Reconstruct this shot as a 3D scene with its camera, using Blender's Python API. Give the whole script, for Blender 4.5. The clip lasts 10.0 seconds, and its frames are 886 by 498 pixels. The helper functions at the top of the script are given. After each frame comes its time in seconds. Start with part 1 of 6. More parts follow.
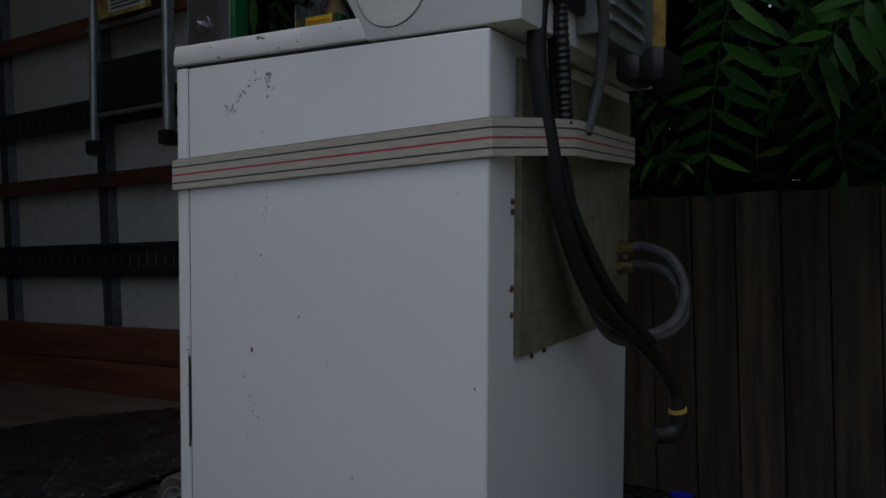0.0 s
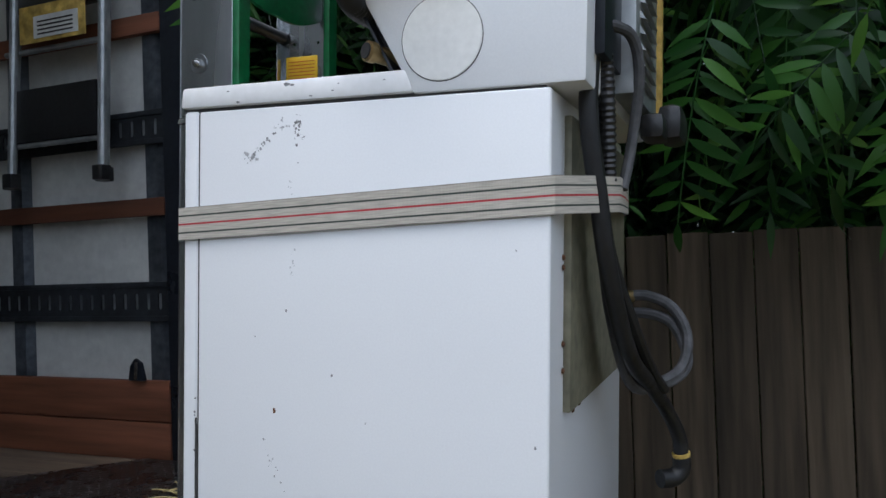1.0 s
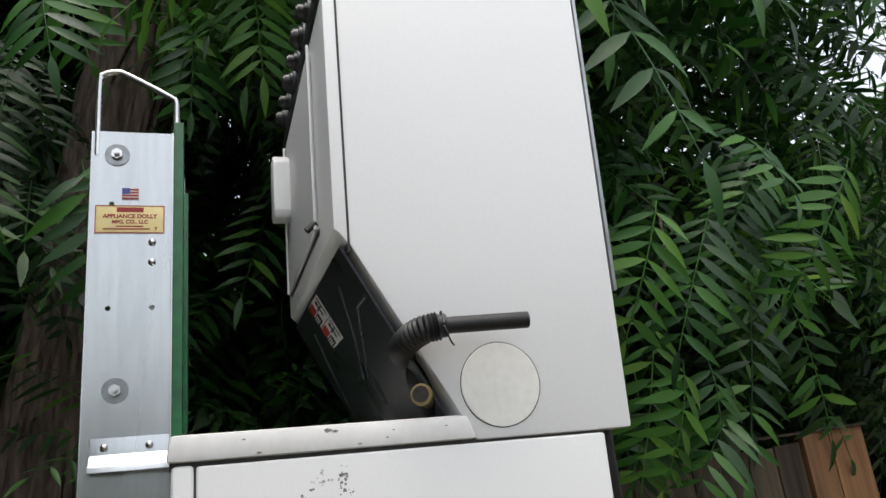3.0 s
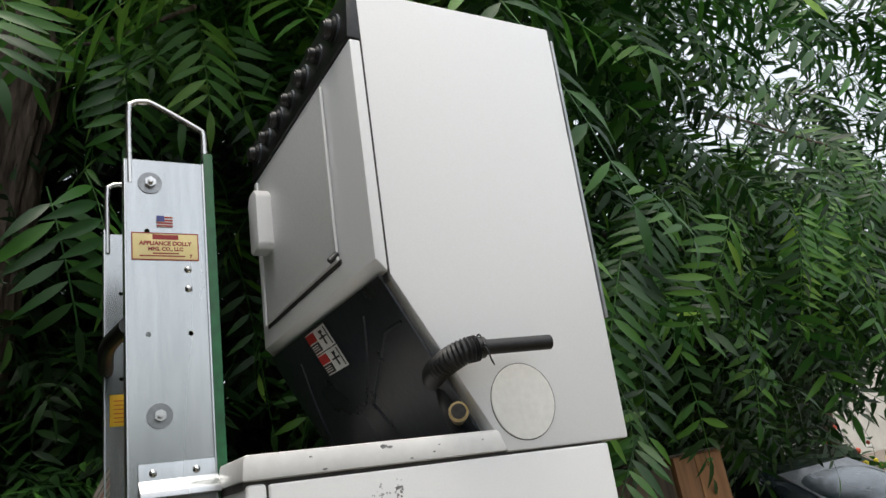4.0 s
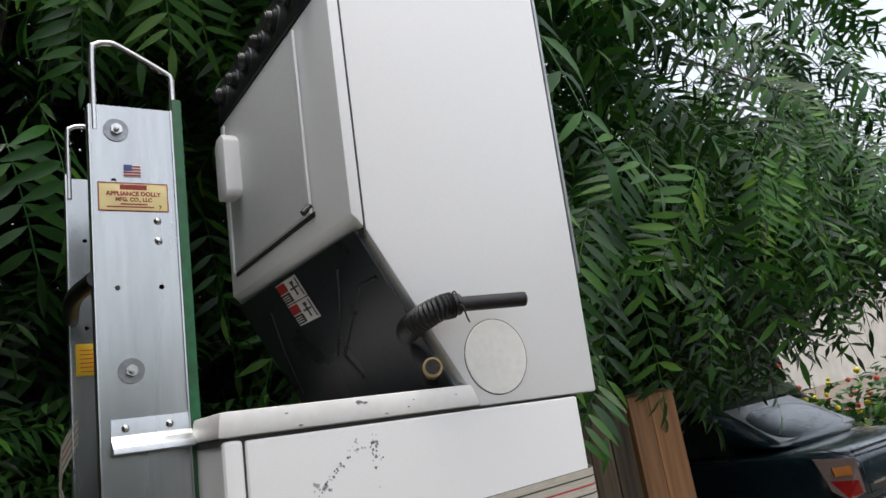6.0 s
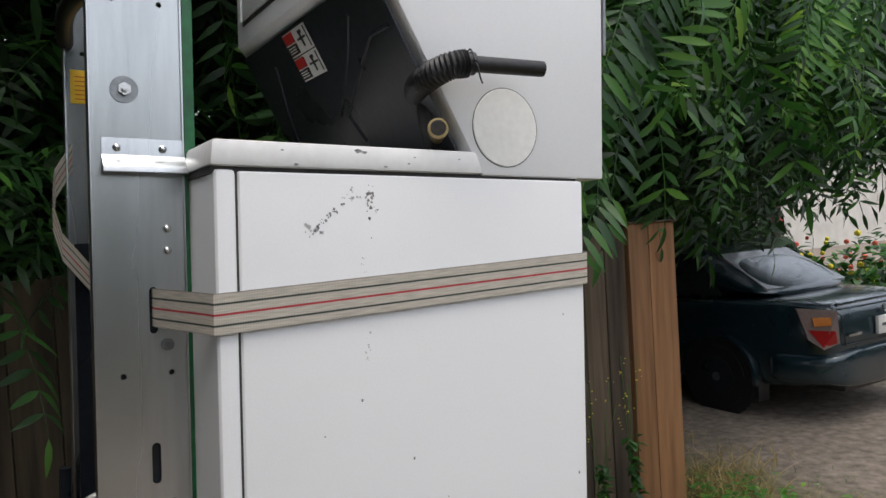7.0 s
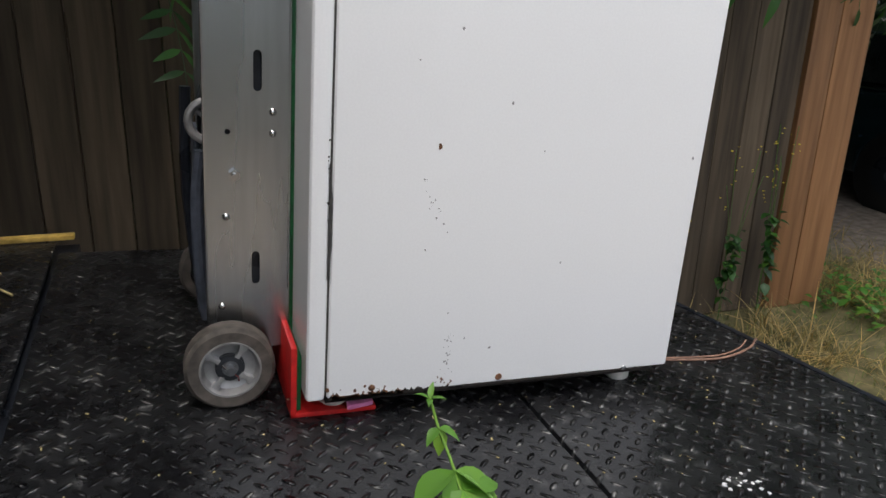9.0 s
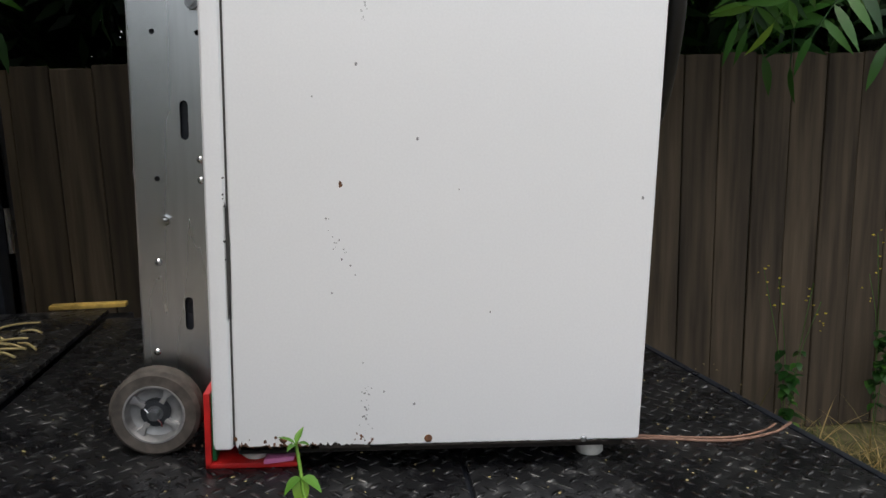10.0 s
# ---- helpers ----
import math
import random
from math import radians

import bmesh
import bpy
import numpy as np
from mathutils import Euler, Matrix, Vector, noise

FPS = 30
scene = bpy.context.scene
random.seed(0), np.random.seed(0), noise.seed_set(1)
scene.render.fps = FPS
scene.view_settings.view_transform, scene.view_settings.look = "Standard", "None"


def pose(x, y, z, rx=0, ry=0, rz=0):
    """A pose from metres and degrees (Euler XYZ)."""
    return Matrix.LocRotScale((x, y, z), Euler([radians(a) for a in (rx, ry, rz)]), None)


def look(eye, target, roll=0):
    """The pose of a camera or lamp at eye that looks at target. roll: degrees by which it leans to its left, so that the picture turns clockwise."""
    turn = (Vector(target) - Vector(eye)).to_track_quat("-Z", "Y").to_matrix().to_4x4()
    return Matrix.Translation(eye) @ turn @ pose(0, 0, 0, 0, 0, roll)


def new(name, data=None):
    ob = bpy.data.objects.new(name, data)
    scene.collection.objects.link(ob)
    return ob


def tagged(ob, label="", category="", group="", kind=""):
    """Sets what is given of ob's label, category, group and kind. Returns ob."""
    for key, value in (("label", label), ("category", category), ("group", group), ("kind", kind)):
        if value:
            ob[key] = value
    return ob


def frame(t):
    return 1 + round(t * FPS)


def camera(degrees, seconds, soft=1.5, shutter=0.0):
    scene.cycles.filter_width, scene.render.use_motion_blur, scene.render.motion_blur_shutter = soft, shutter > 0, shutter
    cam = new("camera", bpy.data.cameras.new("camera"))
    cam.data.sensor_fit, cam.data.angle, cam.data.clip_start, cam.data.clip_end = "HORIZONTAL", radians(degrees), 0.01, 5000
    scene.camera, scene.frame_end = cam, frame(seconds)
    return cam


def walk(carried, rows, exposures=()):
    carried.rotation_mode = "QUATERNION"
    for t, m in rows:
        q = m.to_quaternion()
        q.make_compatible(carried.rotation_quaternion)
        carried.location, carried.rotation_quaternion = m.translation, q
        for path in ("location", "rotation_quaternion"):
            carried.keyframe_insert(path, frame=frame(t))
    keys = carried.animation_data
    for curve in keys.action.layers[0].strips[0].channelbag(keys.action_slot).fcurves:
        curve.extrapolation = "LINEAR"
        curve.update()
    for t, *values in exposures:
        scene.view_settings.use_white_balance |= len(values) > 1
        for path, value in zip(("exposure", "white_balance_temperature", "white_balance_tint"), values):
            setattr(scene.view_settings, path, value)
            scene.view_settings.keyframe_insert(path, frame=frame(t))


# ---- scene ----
cam = camera(60.8, 10.0)
# The lift platform slopes down a little towards its free end; the path is given in its frame.
SLOPE, HINGE = 2.6, -0.45
PLAT = pose(HINGE, 0, 0) @ pose(0, 0, 0, 0, SLOPE, 0) @ pose(-HINGE, 0, 0)
PATH = [
    (0, (1.138, -0.947, 0.668), (0.118, 0.772, 0.581), 0.3),
    (0.5, (0.962, -1.028, 0.708), (-0.001, 0.723, 0.612), -0.4),
    (1, (0.902, -1.043, 0.705), (0.163, 0.816, 0.699), 0.4),
    (1.5, (0.749, -1.054, 0.704), (0.51, 0.928, 0.821), 0.6),
    (2, (0.578, -1.089, 0.753), (0.628, 0.896, 0.986), 0.4),
    (2.5, (0.425, -1.055, 0.825), (0.804, 0.875, 1.187), -2.9),
    (3, (0.054, -1.097, 0.899), (0.649, 0.729, 1.456), -5.4),
    (4.3, (-0.34, -1.071, 0.879), (0.69, 0.529, 1.494), -7.8),
    (4.5, (-0.39, -1.076, 0.901), (0.638, 0.523, 1.519), -6.7),
    (5, (-0.402, -1.112, 0.907), (0.565, 0.461, 1.675), -8.5),
    (5.2, (-0.367, -1.12, 0.91), (0.581, 0.473, 1.66), -8.6),
    (6.3, (-0.28, -1.035, 0.923), (0.823, 0.61, 1.199), -6.7),
    (6.5, (-0.269, -1.023, 0.902), (0.83, 0.639, 1.078), -5.1),
    (7, (-0.258, -1.009, 0.832), (0.785, 0.697, 0.81), -1.2),
    (7.5, (-0.246, -0.996, 0.765), (0.737, 0.73, 0.53), 2.0),
    (7.8, (-0.246, -0.995, 0.715), (0.71, 0.727, 0.365), 3.4),
    (8, (-0.226, -0.989, 0.712), (0.68, 0.727, 0.231), 3.9),
    (8.5, (-0.211, -0.99, 0.659), (0.613, 0.724, 0.041), 4.8),
    (9, (-0.169, -1.012, 0.627), (0.496, 0.772, 0.016), 4.3),
    (9.5, (-0.025, -1.037, 0.594), (0.346, 0.861, 0.085), 2.1),
    (10, (0.228, -1.062, 0.536), (0.432, 0.896, 0.182), 1.1),
]
walk(cam, [(t, PLAT @ look(eye, target, roll)) for t, eye, target, roll in PATH],
     exposures=[(0.0, -0.88, 5650, 8), (0.3, -0.3, 5750, 8), (0.6, 0.48, 5700, 8), (1.0, 0.9, 5550, 8), (2.5, 0.97, 6150, 8),
                (4.5, 0.83, 6450, 7), (6.5, 0.85, 6250, 10), (8.5, 1.03, 6250, 10), (9.5, 1.03, 6250, 10), (10.0, 0.93, 6350, 9)])

# ---- daylight: overcast ----
world = bpy.data.worlds.new("world")
scene.world = world
world.use_nodes = True
wn = world.node_tree
sky = wn.nodes.new("ShaderNodeTexSky")
sky.sky_type = "NISHITA"
sky.sun_disc = False
sky.sun_elevation, sky.sun_rotation = radians(74), radians(185)
sky.air_density, sky.dust_density, sky.ozone_density = 1.0, 9.0, 1.0
veil = wn.nodes.new("ShaderNodeMix")  # an even cloud layer over the clear sky
veil.data_type = "RGBA"
veil.inputs["Factor"].default_value = 0.6
veil.inputs["B"].default_value = (4.9, 5.0, 5.1, 1)
wn.links.new(sky.outputs[0], veil.inputs["A"])
wn.links.new(veil.outputs["Result"], wn.nodes["Background"].inputs[0])
wn.nodes["Background"].inputs[1].default_value = 0.15
sun = new("sun", bpy.data.lights.new("sun", "SUN"))
sun.data.energy, sun.data.angle, sun.data.color = 0.5, radians(30), (1.0, 0.98, 0.95)
sun.matrix_world = look((0, 0, 10), (0.024, 0.275, 9.039))


# ---- materials ----
def nodes_of(name):
    m = bpy.data.materials.new(name)
    m.use_nodes = True
    return m, m.node_tree.nodes, m.node_tree.links, m.node_tree.nodes["Principled BSDF"]


def ramp(nt, fac, stops):
    r = nt.new("ShaderNodeValToRGB")
    while len(r.color_ramp.elements) < len(stops):
        r.color_ramp.elements.new(0.5)
    for e, (p, c) in zip(r.color_ramp.elements, stops):
        e.position, e.color = p, (*c, 1) if len(c) == 3 else c
    return r


def surface(name, dark, light, rough=0.5, metal=0.0, grain=40.0, stretch=(1, 1, 1), wear=4.0, wear_amount=0.25, bump=0.1, rough_var=0.15,
            per_object=0.0, per_island=0.0, coat=0.0):
    """A two-scale surface: fine grain between two colours, broad wear over it, uneven gloss and fine relief."""
    m, nt, ln, p = nodes_of(name)
    tc = nt.new("ShaderNodeTexCoord")
    mp = nt.new("ShaderNodeMapping")
    mp.inputs["Scale"].default_value = stretch
    ln.new(tc.outputs["Object"], mp.inputs[0])
    vec = mp.outputs[0]
    if per_object or per_island:
        info = nt.new("ShaderNodeObjectInfo") if per_object else nt.new("ShaderNodeNewGeometry")
        rnd = info.outputs["Random"] if per_object else info.outputs["Random Per Island"]
        add = nt.new("ShaderNodeVectorMath")
        sc = nt.new("ShaderNodeMath")
        sc.operation = "MULTIPLY"
        sc.inputs[1].default_value = 37.0
        ln.new(rnd, sc.inputs[0])
        ln.new(vec, add.inputs[0])
        ln.new(sc.outputs[0], add.inputs[1])
        vec = add.outputs[0]
    n1 = nt.new("ShaderNodeTexNoise")
    n1.inputs["Scale"].default_value, n1.inputs["Detail"].default_value = grain, 6
    n2 = nt.new("ShaderNodeTexNoise")
    n2.inputs["Scale"].default_value, n2.inputs["Detail"].default_value = wear, 4
    ln.new(vec, n1.inputs["Vector"])
    ln.new(vec, n2.inputs["Vector"])
    r1 = ramp(nt, None, [(0.3, dark), (0.7, light)])
    ln.new(n1.outputs[0], r1.inputs[0])
    r2 = ramp(nt, None, [(0.3, (1 - wear_amount,) * 3), (0.7, (1 + wear_amount * 0.4,) * 3)])
    ln.new(n2.outputs[0], r2.inputs[0])
    mx = nt.new("ShaderNodeMix")
    mx.data_type, mx.blend_type = "RGBA", "MULTIPLY"
    mx.inputs["Factor"].default_value = 1.0
    ln.new(r1.outputs[0], mx.inputs["A"])
    ln.new(r2.outputs[0], mx.inputs["B"])
    col = mx.outputs["Result"]
    if per_object or per_island:
        hsv = nt.new("ShaderNodeHueSaturation")
        mr = nt.new("ShaderNodeMapRange")
        v = per_object or per_island
        mr.inputs["To Min"].default_value, mr.inputs["To Max"].default_value = 1 - v, 1 + v
        ln.new(rnd, mr.inputs["Value"])
        ln.new(mr.outputs[0], hsv.inputs["Value"])
        ln.new(col, hsv.inputs["Color"])
        col = hsv.outputs[0]
    ln.new(col, p.inputs["Base Color"])
    mr2 = nt.new("ShaderNodeMapRange")
    mr2.inputs["To Min"].default_value, mr2.inputs["To Max"].default_value = max(0.03, rough - rough_var), min(1, rough + rough_var)
    ln.new(n2.outputs[0], mr2.inputs["Value"])
    ln.new(mr2.outputs[0], p.inputs["Roughness"])
    p.inputs["Metallic"].default_value = metal
    p.inputs["Coat Weight"].default_value = coat
    p.inputs["Coat Roughness"].default_value = 0.15
    if bump:
        b = nt.new("ShaderNodeBump")
        b.inputs["Strength"].default_value, b.inputs["Distance"].default_value = bump, 0.01
        ln.new(n1.outputs[0], b.inputs["Height"])
        ln.new(b.outputs[0], p.inputs["Normal"])
    return m


def tread_rubber():
    """Black diamond-tread matting: raised lozenges set crosswise, with grey dust in the hollows and glints painted on
    the tops.
    """
    m, nt, ln, p = nodes_of("tread_rubber")
    tc = nt.new("ShaderNodeTexCoord")
    mp = nt.new("ShaderNodeMapping")
    mp.inputs["Rotation"].default_value = (0, 0, radians(45))
    mp.inputs["Scale"].default_value = (38, 38, 38)
    ln.new(tc.outputs["Object"], mp.inputs[0])
    sep = nt.new("ShaderNodeSeparateXYZ")
    ln.new(mp.outputs[0], sep.inputs[0])

    def math_node(op, a, b=None, c=None):
        n = nt.new("ShaderNodeMath")
        n.operation = op
        for k, v in enumerate((a, b, c)):
            if v is None:
                continue
            if isinstance(v, (int, float)):
                n.inputs[k].default_value = v
            else:
                ln.new(v, n.inputs[k])
        return n.outputs[0]

    fx, fy = math_node("FLOOR", sep.outputs[0]), math_node("FLOOR", sep.outputs[1])
    u = math_node("SUBTRACT", math_node("FRACT", sep.outputs[0]), 0.5)
    v = math_node("SUBTRACT", math_node("FRACT", sep.outputs[1]), 0.5)
    par = math_node("PINGPONG", math_node("ADD", fx, fy), 1.0)
    u2, v2 = math_node("MULTIPLY", u, u), math_node("MULTIPLY", v, v)

    def lens(a, b):
        return math_node("ADD", math_node("MULTIPLY", a, 1 / 0.46 ** 2), math_node("MULTIPLY", b, 1 / 0.17 ** 2))

    la, lb = lens(u2, v2), lens(v2, u2)
    mixed = math_node("ADD", math_node("MULTIPLY", la, par), math_node("MULTIPLY", lb, math_node("SUBTRACT", 1.0, par)))
    high = math_node("SUBTRACT", 1.0, math_node("MINIMUM", mixed, 1.0))
    height = math_node("SQRT", math_node("MAXIMUM", high, 0.0))
    n1 = nt.new("ShaderNodeTexNoise")
    n1.inputs["Scale"].default_value, n1.inputs["Detail"].default_value = 7, 8
    n1.inputs["Roughness"].default_value = 0.7
    n2 = nt.new("ShaderNodeTexNoise")
    n2.inputs["Scale"].default_value, n2.inputs["Detail"].default_value = 160, 3
    ln.new(tc.outputs["Object"], n1.inputs["Vector"])
    ln.new(tc.outputs["Object"], n2.inputs["Vector"])
    dust = math_node("MULTIPLY", math_node("SUBTRACT", n1.outputs[0], 0.42), 2.2)
    n4 = nt.new("ShaderNodeTexNoise")
    n4.inputs["Scale"].default_value, n4.inputs["Detail"].default_value = 38, 5
    ln.new(tc.outputs["Object"], n4.inputs["Vector"])
    dust = math_node("ADD", dust, math_node("MULTIPLY", math_node("MAXIMUM", math_node("SUBTRACT", n4.outputs[0], 0.52), 0.0), 3.0))
    specks = math_node("GREATER_THAN", n2.outputs[0], 0.66)
    fac = math_node("ADD", math_node("MULTIPLY", dust, math_node("ADD", 0.45, math_node("MULTIPLY", n2.outputs[0], 0.8))), math_node("MULTIPLY", specks, 0.25))
    # Paler colour on the raised tops stands in for their glints.
    fac = math_node("ADD", fac, math_node("MULTIPLY", height, math_node("MULTIPLY", math_node("MAXIMUM", math_node("SUBTRACT", n4.outputs[0], 0.3), 0.0), 1.5)))
    r = ramp(nt, None, [(0.0, (0.005, 0.005, 0.006)), (0.42, (0.014, 0.0145, 0.0155)), (0.75, (0.058, 0.058, 0.059)), (1.0, (0.19, 0.19, 0.185))])
    ln.new(fac, r.inputs[0])
    ln.new(r.outputs[0], p.inputs["Base Color"])
    rr = ramp(nt, None, [(0.25, (0.14,) * 3), (0.75, (0.42,) * 3)])
    ln.new(n1.outputs[0], rr.inputs[0])
    ln.new(rr.outputs[0], p.inputs["Roughness"])
    p.inputs["Specular IOR Level"].default_value = 0.5
    b = nt.new("ShaderNodeBump")
    b.inputs["Strength"].default_value, b.inputs["Distance"].default_value = 1.0, 0.018
    ln.new(height, b.inputs["Height"])
    b2 = nt.new("ShaderNodeBump")
    b2.inputs["Strength"].default_value, b2.inputs["Distance"].default_value = 0.3, 0.002
    ln.new(n2.outputs[0], b2.inputs["Height"])
    ln.new(b.outputs[0], b2.inputs["Normal"])
    ln.new(b2.outputs[0], p.inputs["Normal"])
    return m


def webbing():
    """Woven strap: cream cotton with two dark green lines, a red one in the middle and dark selvedges."""
    m, nt, ln, p = nodes_of("webbing")
    uv = nt.new("ShaderNodeUVMap")
    sep = nt.new("ShaderNodeSeparateXYZ")
    ln.new(uv.outputs[0], sep.inputs[0])
    cream, green, red = (0.52, 0.48, 0.41), (0.035, 0.05, 0.04), (0.42, 0.035, 0.045)
    r = ramp(nt, None, [(0.0, (0.16, 0.15, 0.13)), (0.03, cream), (0.225, cream), (0.24, green), (0.275, green), (0.29, cream),
                        (0.48, cream), (0.495, red), (0.535, red), (0.55, cream), (0.745, cream), (0.76, green), (0.795, green), (0.81, cream),
                        (0.97, cream), (1.0, (0.16, 0.15, 0.13))])
    r.color_ramp.interpolation = "LINEAR"
    ln.new(sep.outputs[1], r.inputs[0])
    w = nt.new("ShaderNodeTexWave")
    w.inputs["Scale"].default_value, w.inputs["Distortion"].default_value = 140, 1.5
    ln.new(uv.outputs[0], w.inputs["Vector"])
    n = nt.new("ShaderNodeTexNoise")
    n.inputs["Scale"].default_value = 30
    ln.new(uv.outputs[0], n.inputs["Vector"])
    rr = ramp(nt, None, [(0.3, (0.72,) * 3), (0.7, (1.05,) * 3)])
    ln.new(n.outputs[0], rr.inputs[0])
    mx = nt.new("ShaderNodeMix")
    mx.data_type, mx.blend_type = "RGBA", "MULTIPLY"
    mx.inputs["Factor"].default_value = 1.0
    ln.new(r.outputs[0], mx.inputs["A"])
    ln.new(rr.outputs[0], mx.inputs["B"])
    ln.new(mx.outputs["Result"], p.inputs["Base Color"])
    p.inputs["Roughness"].default_value = 0.85
    b = nt.new("ShaderNodeBump")
    b.inputs["Strength"].default_value, b.inputs["Distance"].default_value = 0.4, 0.001
    ln.new(w.outputs[0], b.inputs["Height"])
    ln.new(b.outputs[0], p.inputs["Normal"])
    return m


def leaf(name, dark, mid, light, gloss=0.42):
    """A thin green blade that lets some light through; every blade has its own shade."""
    m, nt, ln, p = nodes_of(name)
    g = nt.new("ShaderNodeNewGeometry")
    r = ramp(nt, None, [(0.0, dark), (0.55, mid), (0.92, light), (1.0, (light[0] * 1.5, light[1] * 1.25, light[2]))])
    ln.new(g.outputs["Random Per Island"], r.inputs[0])
    tc = nt.new("ShaderNodeTexCoord")
    n = nt.new("ShaderNodeTexNoise")
    n.inputs["Scale"].default_value = 1.3
    ln.new(tc.outputs["Object"], n.inputs["Vector"])
    rr = ramp(nt, None, [(0.3, (0.7,) * 3), (0.7, (1.25,) * 3)])
    ln.new(n.outputs[0], rr.inputs[0])
    mx = nt.new("ShaderNodeMix")
    mx.data_type, mx.blend_type = "RGBA", "MULTIPLY"
    mx.inputs["Factor"].default_value = 1.0
    ln.new(r.outputs[0], mx.inputs["A"])
    ln.new(rr.outputs[0], mx.inputs["B"])
    ln.new(mx.outputs["Result"], p.inputs["Base Color"])
    p.inputs["Roughness"].default_value = gloss
    tr = nt.new("ShaderNodeBsdfTranslucent")
    ln.new(mx.outputs["Result"], tr.inputs["Color"])
    ms = nt.new("ShaderNodeMixShader")
    ms.inputs[0].default_value = 0.3
    ln.new(p.outputs[0], ms.inputs[1])
    ln.new(tr.outputs[0], ms.inputs[2])
    ln.new(ms.outputs[0], nt["Material Output"].inputs[0])
    return m


def glass(name, tint=(0.75, 0.85, 0.85)):
    m, nt, ln, p = nodes_of(name)
    p.inputs["Base Color"].default_value = (*tint, 1)
    p.inputs["Roughness"].default_value = 0.03
    p.inputs["Transmission Weight"].default_value = 0.9
    return m


WHITE = surface("white_enamel", (0.77, 0.78, 0.79), (0.80, 0.81, 0.82), 0.3, 0, 300, wear=3, wear_amount=0.012, bump=0.015, rough_var=0.015, coat=0.2)
LID = surface("white_lid_enamel", (0.74, 0.74, 0.73), (0.80, 0.80, 0.80), 0.33, 0, 60, wear=9, wear_amount=0.05, bump=0.03)
PLUG = surface("off_white_plug", (0.72, 0.72, 0.69), (0.78, 0.78, 0.75), 0.5, 0, 90, wear=8, wear_amount=0.06, bump=0.03)
DARKBASE = surface("gap_shade_and_rust", (0.008, 0.006, 0.005), (0.02, 0.014, 0.010), 0.9, 0, 60, bump=0.1)
DOORW = surface("white_door_paint", (0.66, 0.67, 0.68), (0.74, 0.75, 0.75), 0.42, 0, 200, wear=3, wear_amount=0.05, bump=0.02)
SEAM = surface("dark_seam", (0.03, 0.03, 0.03), (0.06, 0.055, 0.05), 0.8, 0, 80)
RUST = surface("rust", (0.06, 0.025, 0.012), (0.20, 0.09, 0.04), 0.9, 0, 120, bump=0.3)
SCUFF = surface("grey_scuff", (0.13, 0.13, 0.13), (0.36, 0.36, 0.37), 0.8, 0, 200)
FAINT = surface("faint_scuff", (0.42, 0.43, 0.44), (0.58, 0.58, 0.59), 0.7, 0, 200)
BLACKSTEEL = surface("black_painted_steel", (0.011, 0.013, 0.018), (0.018, 0.021, 0.028), 0.30, 0.0, 60, wear=5, wear_amount=0.2, bump=0.04)
BLACKSTEEL.node_tree.nodes["Principled BSDF"].inputs["Specular IOR Level"].default_value = 0.35
BLACKPLASTIC = surface("black_plastic", (0.012, 0.012, 0.013), (0.025, 0.025, 0.026), 0.35, 0, 90, wear=6, bump=0.04)
RUBBER = surface("black_rubber", (0.006, 0.006, 0.007), (0.012, 0.012, 0.013), 0.5, 0, 60, wear=12, wear_amount=0.4, bump=0.15)
GREYHOSE = surface("grey_hose_rubber", (0.045, 0.045, 0.05), (0.10, 0.10, 0.105), 0.6, 0, 50, wear=14, wear_amount=0.4, bump=0.08)
TYRE = surface("worn_grey_rubber", (0.04, 0.035, 0.030), (0.125, 0.108, 0.092), 0.85, 0, 50, wear=14, wear_amount=0.4, bump=0.2)
ALU = surface("brushed_aluminium", (0.50, 0.52, 0.53), (0.56, 0.58, 0.59), 0.27, 1.0, 90, (1, 1, 0.10), wear=7, wear_amount=0.14, bump=0.004, rough_var=0.05)
CAST = surface("cast_aluminium", (0.34, 0.34, 0.34), (0.50, 0.50, 0.50), 0.5, 0.75, 60, wear=14, wear_amount=0.35, bump=0.12)
CHROME = surface("zinc_plated_steel", (0.6, 0.6, 0.6), (0.72, 0.72, 0.71), 0.22, 1.0, 90, bump=0.02)
ZINC = surface("dull_zinc", (0.22, 0.23, 0.24), (0.34, 0.35, 0.36), 0.3, 0.9, 90, bump=0.02)
BELT = surface("blue_grey_belt", (0.035, 0.042, 0.06), (0.09, 0.105, 0.14), 0.6, 0, 40, wear=9, wear_amount=0.3, bump=0.1)
GALV = surface("galvanised_sheet", (0.34, 0.36, 0.37), (0.50, 0.52, 0.53), 0.45, 0.7, 25, wear=8, bump=0.03)
GREEN = surface("green_paint", (0.004, 0.075, 0.022), (0.008, 0.12, 0.035), 0.42, 0, 60, wear=10, wear_amount=0.3, bump=0.05)
RED = surface("red_paint", (0.45, 0.012, 0.012), (0.62, 0.02, 0.018), 0.38, 0, 60, wear=12, wear_amount=0.25, bump=0.05)
BRASS = surface("brass", (0.30, 0.22, 0.10), (0.48, 0.36, 0.18), 0.42, 1.0, 60, wear=20, bump=0.03)
KHAKI = surface("dusty_back_panel", (0.17, 0.16, 0.11), (0.26, 0.245, 0.17), 0.6, 0.3, 40, wear=5, wear_amount=0.35, bump=0.05)
MAT = tread_rubber()
STRAP = webbing()
FENCE = surface("weathered_fence_wood", (0.038, 0.028, 0.018), (0.130, 0.098, 0.065), 0.85, 0, 22, (1, 1, 0.06), wear=2.2, wear_amount=0.5, bump=0.4, per_object=0.25)
